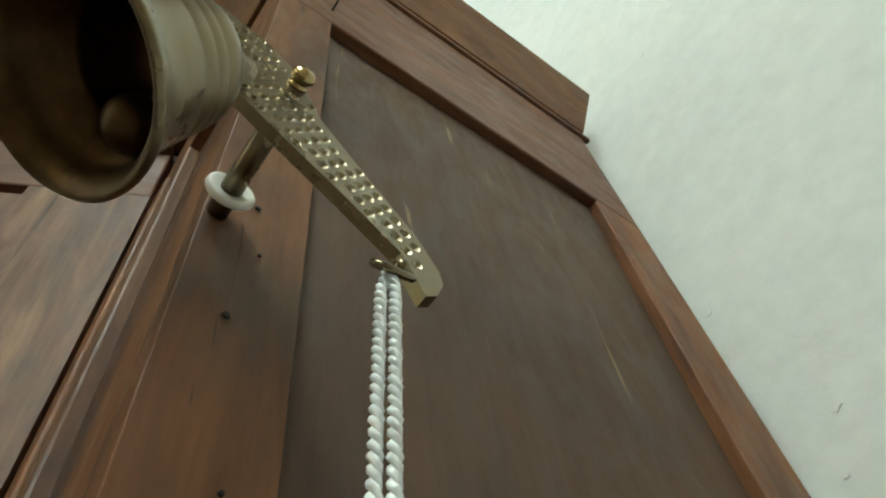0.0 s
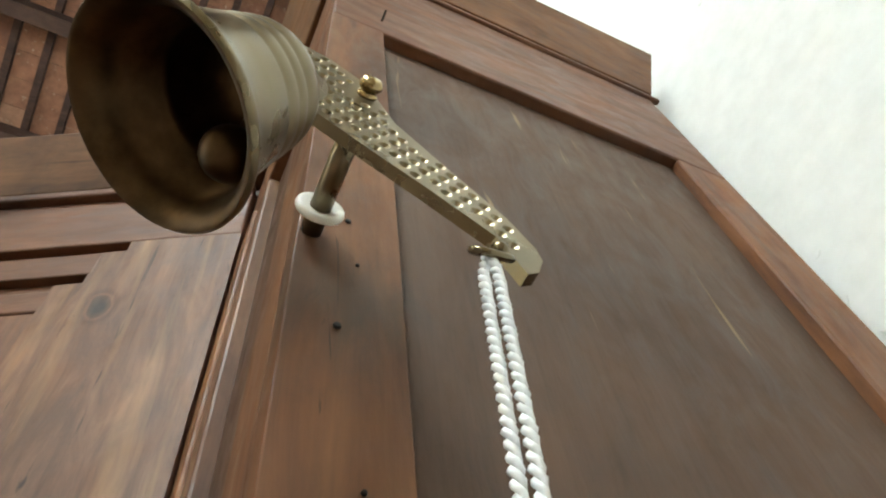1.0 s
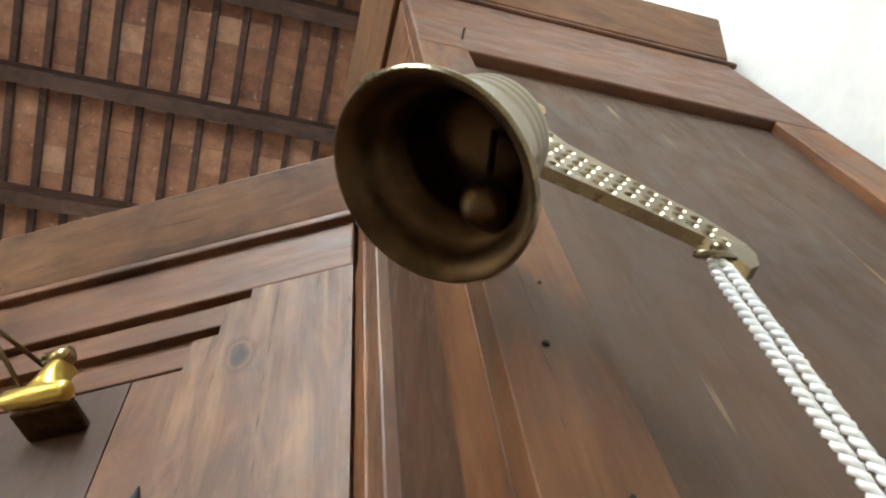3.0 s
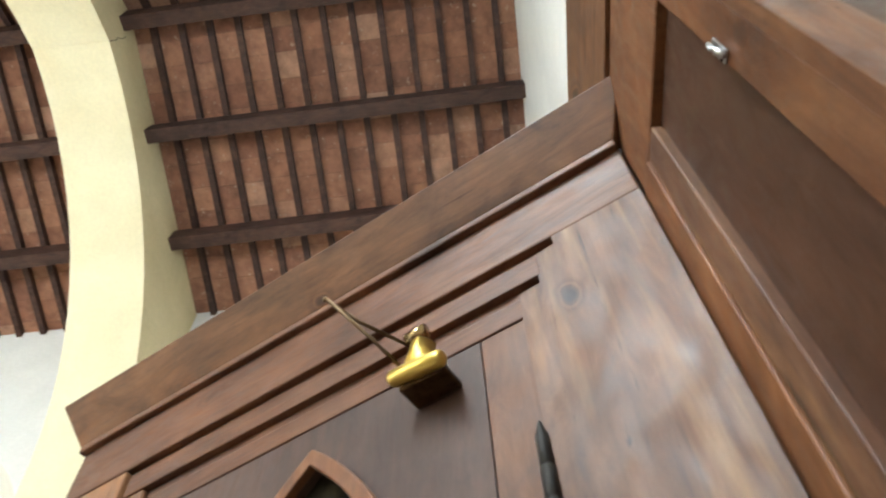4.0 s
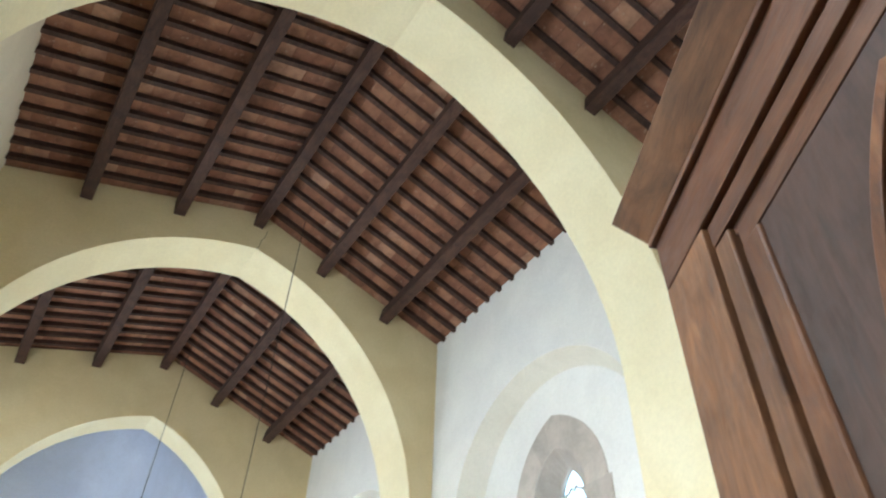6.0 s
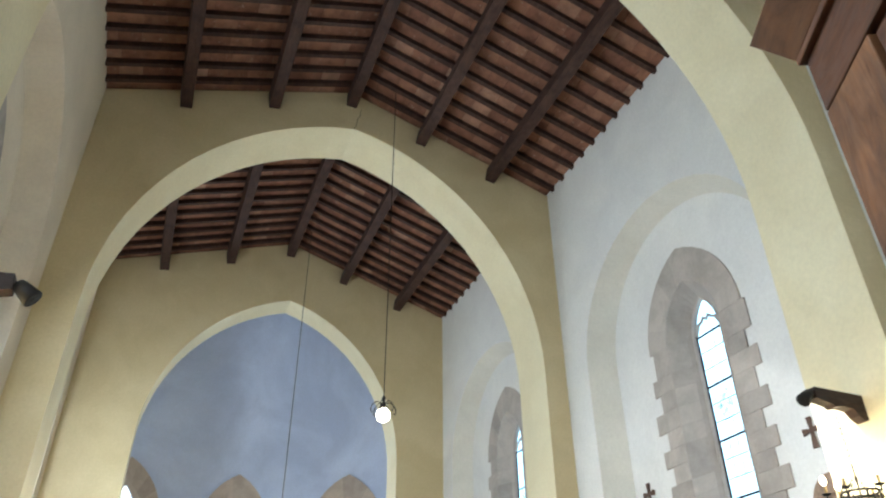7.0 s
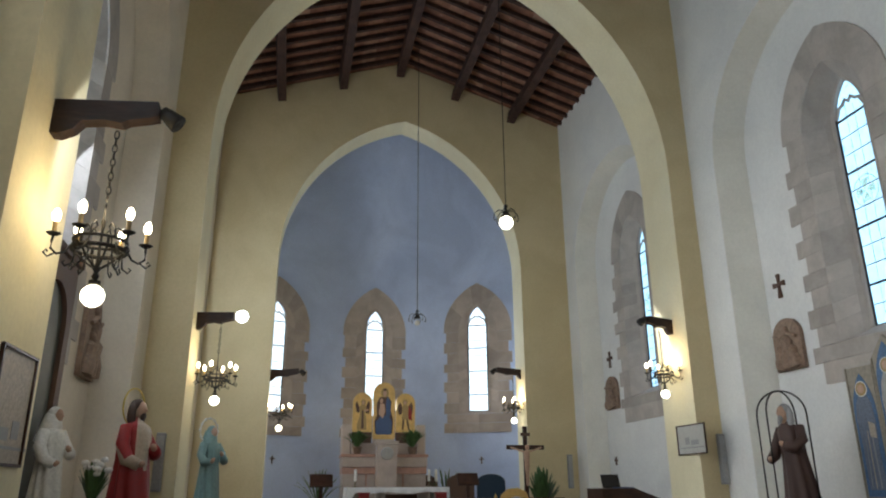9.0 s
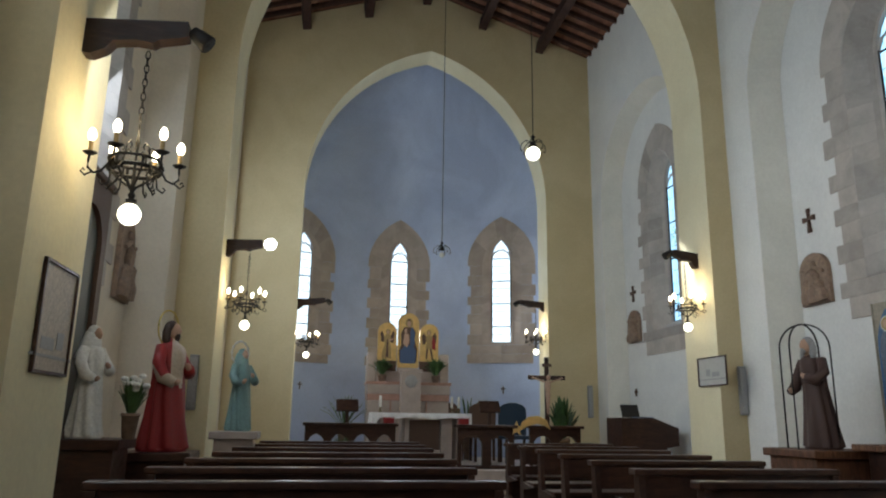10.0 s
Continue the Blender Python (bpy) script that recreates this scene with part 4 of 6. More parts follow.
# ---- lamps of the nave ----
def chandelier(base, arm_from, tip, lit_spot, label, aim=None, beam=0.0, cone=75):
    """An iron crown of candle bulbs on a chain from a carved wooden arm; base is the crown's centre."""
    ob = thing("chandelier", label, "chandelier", Matrix.Translation(base), "iron chandeliers")
    a, t = Vector(arm_from) - Vector(base), Vector(tip) - Vector(base)
    d = (t - a).normalized()
    bm = bmesh.new()
    ring_r = 0.13
    tube(bm, [(ring_r * math.cos(q), ring_r * math.sin(q), 0.0) for q in [2 * math.pi * k / 28 for k in range(28)]], 0.012, 8, True)
    tube(bm, [(ring_r * math.cos(q), ring_r * math.sin(q), 0.05) for q in [2 * math.pi * k / 28 for k in range(28)]], 0.009, 8, True)
    for k in range(6):
        q = k * math.pi / 3
        tube(bm, [(ring_r * math.cos(q), ring_r * math.sin(q), -0.005), (ring_r * math.cos(q), ring_r * math.sin(q), 0.055)], 0.008, 6)
        tube(bm, [(ring_r * math.cos(q), ring_r * math.sin(q), 0.0), (0.07 * math.cos(q), 0.07 * math.sin(q), -0.06), (0.01 * math.cos(q), 0.01 * math.sin(q), -0.1)], 0.006, 6)
    part("crown", bm, IRON, ob)
    bm = bmesh.new()
    lathe(bm, [(0.0, -0.16), (0.014, -0.155), (0.02, -0.14), (0.01, -0.12), (0.022, -0.1), (0.01, -0.08), (0.006, 0.1), (0.014, 0.16), (0.006, 0.18), (0.006, 0.26), (0.0, 0.27)], 12)
    part("stem", bm, IRON, ob, "", True)
    for k in range(6):
        q = k * math.pi / 3 + 0.3
        c, s = math.cos(q), math.sin(q)

        def p(r, z):
            return (r * c, r * s, z)
        bm = bmesh.new()
        tube(bm, [p(0.13, 0.02), p(0.16, -0.03), p(0.195, -0.045), p(0.225, -0.02), p(0.225, 0.02), p(0.222, 0.05)], 0.0065, 7)
        tube(bm, [p(0.2, -0.04), p(0.235, -0.065), p(0.255, -0.045), p(0.245, -0.028), p(0.236, -0.04)], 0.005, 6)
        tube(bm, [p(0.11, -0.02), p(0.12, -0.085), p(0.15, -0.105), p(0.163, -0.085), p(0.15, -0.075)], 0.005, 6)
        tube(bm, [p(0.12, 0.05), p(0.11, 0.11), p(0.075, 0.14), p(0.055, 0.12), p(0.07, 0.105)], 0.0045, 6)
        arm = part("arm", bm, IRON, ob, "scrolled wrought iron arm", True)
        bm = bmesh.new()
        lathe(bm, [(0.0, 0.045), (0.02, 0.05), (0.038, 0.062), (0.034, 0.064), (0.012, 0.06), (0.0, 0.06)], 14, Matrix.Translation(p(0.222, 0)))
        part("drip_pan", bm, IRON, arm, "", True)
        bm = bmesh.new()
        lathe(bm, [(0.0, 0.06), (0.0115, 0.06), (0.0115, 0.125), (0.0, 0.126)], 10, Matrix.Translation(p(0.222, 0)))
        part("candle_sleeve", bm, PAINT_OCHRE, arm)
        bm = bmesh.new()
        lathe(bm, [(0.0, 0.126), (0.012, 0.13), (0.021, 0.15), (0.021, 0.168), (0.012, 0.19), (0.0, 0.2)], 14, Matrix.Translation(p(0.222, 0)))
        part("bulb", bm, BULB, arm, "glowing warm candle bulb", True)
    bm = bmesh.new()
    lathe(bm, [(0.0, -0.16), (0.03, -0.165), (0.028, -0.185), (0.0, -0.19)], 14)
    part("globe_cap", bm, IRON, ob, "", True)
    bm = bmesh.new()
    sphere(bm, (0, 0, -0.245), 0.058, 22, 14)
    part("globe", bm, GLOBE, ob, "glowing white glass globe", True)
    # chain
    arm_z = (a.z + t.z) / 2 - 0.09
    bm = bmesh.new()
    n = max(3, int((arm_z - 0.26) / 0.042))
    for k in range(n):
        zc = 0.28 + (arm_z - 0.28) * (k + 0.5) / n
        rot = k % 2
        pts = []
        for j in range(10):
            q = 2 * math.pi * j / 10
            u, v = 0.012 * math.cos(q), 0.026 * math.sin(q)
            pts.append((u if rot else 0, 0 if rot else u, zc + v))
        tube(bm, pts, 0.0038, 5, True)
    part("chain", bm, IRON, ob)
    # carved arm
    ln = (t - a).length
    m = Matrix.Translation(a) @ d.to_track_quat("X", "Z").to_matrix().to_4x4()
    prof = [(0, -0.12), (0.0, 0.08), (ln, 0.07), (ln, -0.02), (ln - 0.05, -0.03), (ln * 0.72, -0.045), (ln * 0.66, -0.065), (ln * 0.5, -0.045), (ln * 0.3, -0.05), (ln * 0.22, -0.1), (0.05, -0.13)]
    bm = slab(bmesh.new(), prof, [], lambda u, v: m @ Vector((u, -0.045, v)), m.to_3x3() @ Vector((0, 0.09, 0)))
    part("wall_arm", bm, ARM_WOOD, ob, "dark carved wooden arm")
    bm = bmesh.new()
    tip_m = Matrix.Translation(t + d * 0.05) @ (d + Vector((0, 0, -0.9))).to_track_quat("Z", "Y").to_matrix().to_4x4()
    if lit_spot:
        # glowing sphere is larger than the lamp, to include its glare
        sphere(bm, t + d * 0.09 + Vector((0, 0, 0.02)), 0.075, 18, 12)
        part("spotlight", bm, SPOT, ob, "lit white spotlight, its sphere widened to include the glare", True)
    else:
        lathe(bm, [(0.0, -0.05), (0.035, -0.045), (0.045, 0.0), (0.055, 0.07), (0.05, 0.075), (0.0, 0.06)], 14, tip_m)
        part("spotlight", bm, IRON, ob, "unlit black spotlight", True)
    if aim:
        # the beam of the spotlight on the arm's end
        sd = bpy.data.lights.new("spotlight_beam", "SPOT")
        sd.energy, sd.color, sd.shadow_soft_size = beam, (1.0, 0.93, 0.84), 0.03
        sd.spot_size, sd.spot_blend = radians(cone), 0.7 if cone < 90 else 0.15
        start = Vector(tip) + d * 0.09 + Vector((0, 0, 0.02))
        start += (Vector(aim) - start).normalized() * 0.14
        new("spotlight_beam", sd).matrix_world = look(start, aim)
    lp = bpy.data.lights.new("chandelier_glow", "POINT")
    lp.energy, lp.color, lp.shadow_soft_size = 17.0, (1.0, 0.72, 0.38), 0.12
    new("chandelier_glow", lp).location = Vector(base) + Vector((0, 0, 0.24))
    return ob


LB = "black iron chandelier with lit bulbs"
chandelier((-1.6, 4.2, 2.42), (-1.95, 4.2, 3.18), (-1.39, 4.2, 3.23), False, LB + ", on a dark wooden arm", (-2.4, 6.2, 2.6), 28.0, 124)
chandelier((4.31, 4.2, 2.62), (4.62, 4.2, 3.36), (4.11, 4.2, 3.38), False, LB + ", on the pier beside the entrance", (5.2, 6.3, 2.2), 50.0, 124)
chandelier((-1.47, 9.38, 2.47), (-1.78, 9.38, 3.2), (-1.32, 9.38, 3.23), True, LB + ", beside a lit spotlight", (5.2, 6.3, 2.0), 330.0)
chandelier((4.39, 9.38, 2.66), (4.6, 9.38, 3.36), (4.21, 9.38, 3.42), False, LB + ", on the yellow pier", (5.2, 11.4, 2.6), 30.0, 124)
chandelier((3.765, 14.3, 2.72), (4.04, 14.3, 3.4), (3.43, 14.3, 3.45), False, LB + ", beside the apse arch", (1.34, 15.6, 2.4), 15.0)
chandelier((-0.775, 14.3, 2.53), (-1.08, 14.3, 3.25), (-0.46, 14.3, 3.32), False, LB + ", before the apse window", (1.34, 15.6, 2.4), 15.0)


def pendant(c, top_z, lit, label):
    ob = thing("pendant_lamp", label, "lamp", Matrix.Translation(c))
    bm = bmesh.new()
    tube(bm, [(0, 0, 0.28), (0, 0, top_z - c[2])], 0.006, 6)
    part("cord", bm, IRON, ob)
    bm = bmesh.new()
    lathe(bm, [(0.0, 0.08), (0.05, 0.085), (0.06, 0.1), (0.025, 0.14), (0.015, 0.2), (0.03, 0.22), (0.01, 0.25), (0.0, 0.28)], 14)
    part("cap", bm, IRON, ob, "", True)
    for k in range(6):
        q = k * math.pi / 3
        bm = bmesh.new()
        tube(bm, [(r * math.cos(q), r * math.sin(q), z) for r, z in ((0.02, 0.15), (0.09, 0.17), (0.15, 0.12), (0.165, 0.05), (0.15, 0.02), (0.135, 0.04))], 0.006, 6)
        part("scroll", bm, IRON, ob, "", True)
    bm = bmesh.new()
    sphere(bm, (0, 0, 0.0), 0.088 if lit else 0.05, 20, 14)
    part("globe", bm, GLOBE if lit else CERAMIC, ob, "glowing glass globe" if lit else "unlit glass globe", True)
    return ob


pendant((1.97, 8.55, 4.42), 9.92, True, "hanging iron lamp with a lit white globe")
pendant((1.62, 13.2, 4.12), 10.06, False, "small unlit iron lamp hanging on a long cord")

# ---- altar ----
retable = thing("altar_retable", "pale marble stepped altar retable with reddish bands", "altar", Matrix.Translation((1.335, 15.6, 0.32)))
for nm, lo, hi, mt in (("base", (-0.84, -0.3, 0), (0.84, 0.35, 1.17), MARBLE), ("red_band", (-0.85, -0.33, 1.17), (0.85, 0.35, 1.3), MARBLE_RED), ("ledge", (-0.86, -0.35, 1.3), (0.86, 0.35, 1.49), MARBLE), ("red_ledge", (-0.88, -0.37, 1.49), (0.88, 0.35, 1.55), MARBLE_RED), ("upper_step", (-0.67, -0.1, 1.55), (0.67, 0.35, 1.779), MARBLE), ("side_post", (-0.86, -0.12, 1.55), (-0.68, 0.34, 2.15), MARBLE), ("side_post", (0.68, -0.12, 1.55), (0.86, 0.34, 2.15), MARBLE)):
    part(nm, new_box(lo, hi, 0.012), mt, retable)
for xx in (-0.65, 0.25):
    part("predella", new_box((xx, -0.03, 1.781), (xx + 0.4, 0.05, 1.997), 0.004), PAINT_BROWN, retable, "dark painted predella block")
part("panel_base", new_box((-0.225, -0.03, 1.781), (0.225, 0.05, 1.857), 0.004), MARBLE, retable)
for xx in (-0.78, -0.36, 0.4):
    part("front_slab", new_box((xx, -0.315, 0.12), (xx + (0.36 if xx != -0.36 else 0.7), -0.301, 1.1), 0.004), MARBLE, retable)
for xx in (-0.385, 0.355):
    part("red_pilaster", new_box((xx, -0.325, 0.0), (xx + 0.03, -0.301, 1.165), 0.004), MARBLE_RED, retable)
tab = thing("tabernacle", "marble tabernacle with a round silver relief door", "tabernacle", Matrix.Translation((1.335, 15.08, 1.69)))
part("case", new_box((-0.2, -0.14, -1.368), (0.2, 0.12, 0.36), 0.01), MARBLE, tab)
part("cornice", new_box((-0.23, -0.17, 0.36), (0.23, 0.12, 0.42), 0.012), MARBLE, tab)
bm = bmesh.new()
lathe(bm, [(0.0, 0.02), (0.06, 0.022), (0.1, 0.014), (0.12, 0.02), (0.125, 0.0)], 28, Matrix.Translation((0, -0.14, 0.18)) @ Matrix.Rotation(math.pi / 2, 4, "X"))
part("round_door", bm, STEEL, tab, "", True)



def disc(cu, cv, ru, rv, n=14):
    return [(cu + ru * math.cos(2 * math.pi * k / n), cv + rv * math.sin(2 * math.pi * k / n)) for k in range(n)]


# flat painted figures: outlines in half widths and heights of their panel
PAINTED = [
    [([(-0.75, 0.72), (-0.55, 0.78), (-0.3, 0.62), (-0.35, 0.48), (-0.62, 0.5)], PAINT_BROWN, -0.0435), ([(0.3, 0.62), (0.62, 0.8), (0.78, 0.7), (0.68, 0.46), (0.35, 0.48)], PAINT_BROWN, -0.0435),
     ([(-0.55, 0.06), (0.45, 0.05), (0.4, 0.3), (0.28, 0.46), (0.42, 0.6), (0.22, 0.7), (-0.12, 0.7), (-0.36, 0.6), (-0.25, 0.42), (-0.5, 0.22)], PAINT_OCHRE, -0.0475), ([(-0.1, 0.1), (0.16, 0.08), (0.1, 0.55), (-0.06, 0.56)], PAINT_BROWN, -0.0511),
     (disc(0.08, 0.755, 0.25, 0.075), PAINT_OCHRE, -0.0475), (disc(0.06, 0.745, 0.13, 0.05), PAINT_SKIN, -0.0512), ([(0.2, 0.5), (0.62, 0.55), (0.62, 0.585), (0.2, 0.56)], PAINT_SKIN, -0.0512)],
    [([(-0.8, 0.1), (0.8, 0.1), (0.86, 0.34), (0.62, 0.5), (0.7, 0.66), (0.4, 0.74), (-0.4, 0.74), (-0.72, 0.62), (-0.66, 0.42), (-0.88, 0.3)], PAINT_BROWN, -0.0435), ([(-0.72, 0.08), (0.68, 0.08), (0.78, 0.3), (0.42, 0.42), (-0.34, 0.4), (-0.76, 0.3)], PAINT_BLUE, -0.0475),
     ([(0.2, 0.36), (0.62, 0.42), (0.6, 0.66), (0.3, 0.76), (0.18, 0.66)], PAINT_BLUE, -0.0475), (disc(0.06, 0.815, 0.36, 0.085), PAINT_OCHRE, -0.0475), (disc(0.04, 0.8, 0.16, 0.055), PAINT_SKIN, -0.0512), (disc(0.04, 0.87, 0.18, 0.02), PAINT_BROWN, -0.0512),
     ([(-0.5, 0.44), (-0.1, 0.36), (0.12, 0.5), (0.0, 0.62), (-0.36, 0.62)], PAINT_SKIN, -0.0512), (disc(-0.26, 0.67, 0.14, 0.045), PAINT_SKIN, -0.0548)],
    [([(-0.82, 0.68), (-0.55, 0.76), (-0.26, 0.62), (-0.4, 0.46), (-0.7, 0.44)], PAINT_BROWN, -0.0435), ([(0.28, 0.64), (0.62, 0.78), (0.8, 0.68), (0.74, 0.46), (0.4, 0.48)], PAINT_BROWN, -0.0435), ([(0.1, 0.36), (0.7, 0.3), (0.66, 0.56), (0.36, 0.68), (0.12, 0.62)], PAINT_RED, -0.0475),
     ([(-0.42, 0.34), (0.34, 0.32), (0.3, 0.5), (0.36, 0.64), (0.14, 0.7), (-0.2, 0.7), (-0.4, 0.6), (-0.26, 0.48)], PAINT_OCHRE, -0.0511), ([(-0.3, 0.34), (-0.08, 0.34), (-0.2, 0.06), (-0.36, 0.06)], PAINT_BROWN, -0.0475), ([(0.06, 0.34), (0.28, 0.34), (0.46, 0.06), (0.3, 0.05)], PAINT_BROWN, -0.0475),
     (disc(-0.04, 0.77, 0.26, 0.075), PAINT_OCHRE, -0.0475), (disc(-0.04, 0.76, 0.14, 0.05), PAINT_SKIN, -0.0512)],
]
trip = thing("gilded_triptych", "gilded three-panel altarpiece with rounded tops", "altarpiece", Matrix.Translation((1.335, 15.62, 2.1)))
for x, w, h, col in ((-0.45, 0.2, 1.02, PAINT_BROWN), (0.0, 0.225, 1.24, PAINT_BLUE), (0.45, 0.2, 1.02, PAINT_RED)):
    zb = 0.08 if x == 0 else 0.22
    ol = pointed(x, w, zb, h - w, h, 10)
    bm = slab(bmesh.new(), ol, [], lambda u, v: Vector((u, -0.04, v)), (0, 0.05, 0))
    pn = part("panel", bm, GILT, trip, "gold-ground painted panel")
    bm = slab(bmesh.new(), pointed(x, w, zb, h - w, h, 10), [pointed(x, w - 0.025, zb + 0.025, h - w, h - 0.025, 10)], lambda u, v: Vector((u, -0.06, v)), (0, 0.018, 0))
    part("gilt_frame", bm, GILT, pn)
    for shape, mm, dd in PAINTED[0 if x < -0.1 else 1 if x < 0.1 else 2]:
        bm = slab(bmesh.new(), [(x + u * w, zb + v * (h - zb)) for u, v in shape], [], lambda u, v: Vector((u, dd, v)), (0, 0.003, 0))
        part("painted_shape", bm, mm, pn)

table = thing("altar_table", "marble altar table under a white linen cloth", "altar table", Matrix.Translation((1.32, 13.6, 0.32)))
part("top", new_box((-0.84, -0.38, 0.84), (0.84, 0.38, 0.9), 0.01), MARBLE, table)
for x, wd in ((-0.74, 0.16), (-0.3, 0.09), (0.36, 0.2), (0.64, 0.1)):
    part("support", new_box((x, -0.27, 0), (x + wd, 0.25, 0.84), 0.01), MARBLE, table)
part("front_panel", new_box((-0.205, -0.2, 0.28), (0.355, -0.16, 0.8), 0.006), PAINT_BROWN, table, "dull brown recessed front panel")
part("plinth", new_box((-0.205, -0.22, 0), (0.355, -0.12, 0.278), 0.008), MARBLE, table)
bm = bmesh.new()
NC = 48
for y0, sag in ((-0.415, 1), (0.415, -1)):
    rims = []
    for q in range(NC + 1):
        u = -0.88 + 1.76 * q / NC
        drop = 0.09 + 0.012 * math.sin(u * 9) + (0.2 * max(0.0, abs(u) - 0.74) / 0.14)
        wave = 0.012 * math.sin(u * 31) * sag
        rims.append([bm.verts.new((u, y0, 0.916)), bm.verts.new((u, y0 - 0.012 * sag + wave * 0.4, 0.916 - drop * 0.5)), bm.verts.new((u, y0 - 0.016 * sag + wave, 0.916 - drop))])
    for a_, b_ in zip(rims, rims[1:]):
        for i in (0, 1):
            bm.faces.new((a_[i], a_[i + 1], b_[i + 1], b_[i]))
for s_ in (-1, 1):
    rims = []
    for q in range(17):
        v = -0.415 + 0.83 * q / 16
        wave = 0.012 * math.sin(v * 38)
        rims.append([bm.verts.new((s_ * 0.88, v, 0.916)), bm.verts.new((s_ * (0.9 + wave), v, 0.6))])
    for a_, b_ in zip(rims, rims[1:]):
        bm.faces.new((a_[0], a_[1], b_[1], b_[0]))
top4 = [bm.verts.new(p) for p in ((-0.88, -0.415, 0.916), (0.88, -0.415, 0.916), (0.88, 0.415, 0.916), (-0.88, 0.415, 0.916))]
bm.faces.new(top4)
bmesh.ops.remove_doubles(bm, verts=bm.verts[:], dist=0.0005)
bmesh.ops.solidify(bm, geom=bm.faces[:], thickness=0.004)
tagged(part("altar_cloth", bm, CLOTH), "white linen altar cloth hanging over the table edge", "cloth").location = (1.32, 13.6, 0.32)


def candlestick(x, y, z, h):
    ob = thing("candlestick", "pale candle on a small brass holder", "candle", Matrix.Translation((x, y, z)), "altar candles")
    bm = bmesh.new()
    lathe(bm, [(0, 0), (0.05, 0), (0.05, 0.012), (0.015, 0.03), (0.012, 0.09), (0.03, 0.1), (0, 0.1)], 14)
    part("holder", bm, BRASS, ob, "", True)
    bm = bmesh.new()
    lathe(bm, [(0, 0.1), (0.025, 0.1), (0.025, h), (0, h + 0.005)], 12)
    part("candle", bm, PAINT_WHITE, ob, "", True)


for x in (0.62, 1.95, 2.08):
    candlestick(x, 13.75, 1.238, 0.3)


def leaf(bm, base, tip, w, sag=0.05):
    base, tip = Vector(base), Vector(tip)
    d = tip - base
    side = d.cross(Vector((0, 0, 1)))
    side = (side.normalized() if side.length > 1e-4 else Vector((1, 0, 0))) * w
    rows_ = []
    for f, k in ((0, 0.15), (0.3, 0.8), (0.6, 1.0), (0.85, 0.6), (1.0, 0.05)):
        c = base + d * f + Vector((0, 0, sag * math.sin(f * math.pi) * 1.0 - sag * f * f))
        rows_.append([bm.verts.new(c - side * k), bm.verts.new(c + Vector((0, 0, 0.006))), bm.verts.new(c + side * k)])
    for a, b in zip(rows_, rows_[1:]):
        for i in (0, 1):
            bm.faces.new((a[i], a[i + 1], b[i + 1], b[i]))


def potted(name, c, pot_r, pot_h, spread, height, leaves, lw, label, seed, flower=None):
    ob = thing(name, label, "plant", Matrix.Translation(c))
    rr = random.Random(seed)
    bm = bmesh.new()
    lathe(bm, [(0, 0), (pot_r * 0.7, 0), (pot_r, pot_h), (pot_r * 1.08, pot_h), (pot_r * 1.05, pot_h * 0.88), (pot_r * 0.85, pot_h * 0.86), (0, pot_h * 0.85)], 16)
    part("pot", bm, TERRA, ob, "", True)
    bm = bmesh.new()
    for k in range(leaves):
        q = rr.uniform(0, 2 * math.pi)
        e = rr.uniform(0.25, 1.0)
        b = (0.02 * math.cos(q), 0.02 * math.sin(q), pot_h * 0.9)
        leaf(bm, b, (spread * e * math.cos(q), spread * e * math.sin(q), pot_h + height * (1.15 - 0.7 * e * rr.uniform(0.6, 1))), lw * rr.uniform(0.7, 1.2), 0.12 * spread)
    part("foliage", bm, GREEN, ob, "green pointed leaves")
    if flower:
        bm = bmesh.new()
        for k in range(14):
            q, e = rr.uniform(0, 2 * math.pi), rr.uniform(0.2, 0.9)
            sphere(bm, (spread * e * math.cos(q), spread * e * math.sin(q), pot_h + height * rr.uniform(0.6, 1.0)), 0.03, 8, 6, (1, 1, 0.7))
        part("blossom", bm, flower, ob, "pale blossoms")
    return ob


potted("flower_vase", (0.78, 15.36, 1.874), 0.09, 0.14, 0.3, 0.36, 70, 0.026, "green foliage in a brown vase on the retable", 1)
potted("flower_vase", (1.9, 15.36, 1.874), 0.09, 0.14, 0.3, 0.4, 74, 0.026, "green foliage in a brown vase beside the triptych", 2)
potted("potted_plant", (4.0, 13.5, 0.325), 0.13, 0.5, 0.36, 0.8, 44, 0.05, "tall green leafy plant in a dark pot", 3)
potted("palm_plant", (0.05, 15.6, 0.325), 0.12, 0.6, 0.6, 0.75, 26, 0.018, "thin palm fronds in a pot beside the altar", 4)
potted("palm_plant", (2.65, 15.6, 0.325), 0.12, 0.6, 0.6, 0.75, 26, 0.018, "thin palm fronds in a pot behind the altar", 5)
potted("fern_plant", (-0.15, 11.9, 0.01), 0.14, 0.5, 0.25, 0.4, 50, 0.02, "bright green bushy plant beyond the pews", 6)
potted("flower_pot", (4.9, 6.2, 0.972), 0.09, 0.14, 0.14, 0.22, 26, 0.015, "pale lilac flowers in a pot on the shelf", 7, PINK)

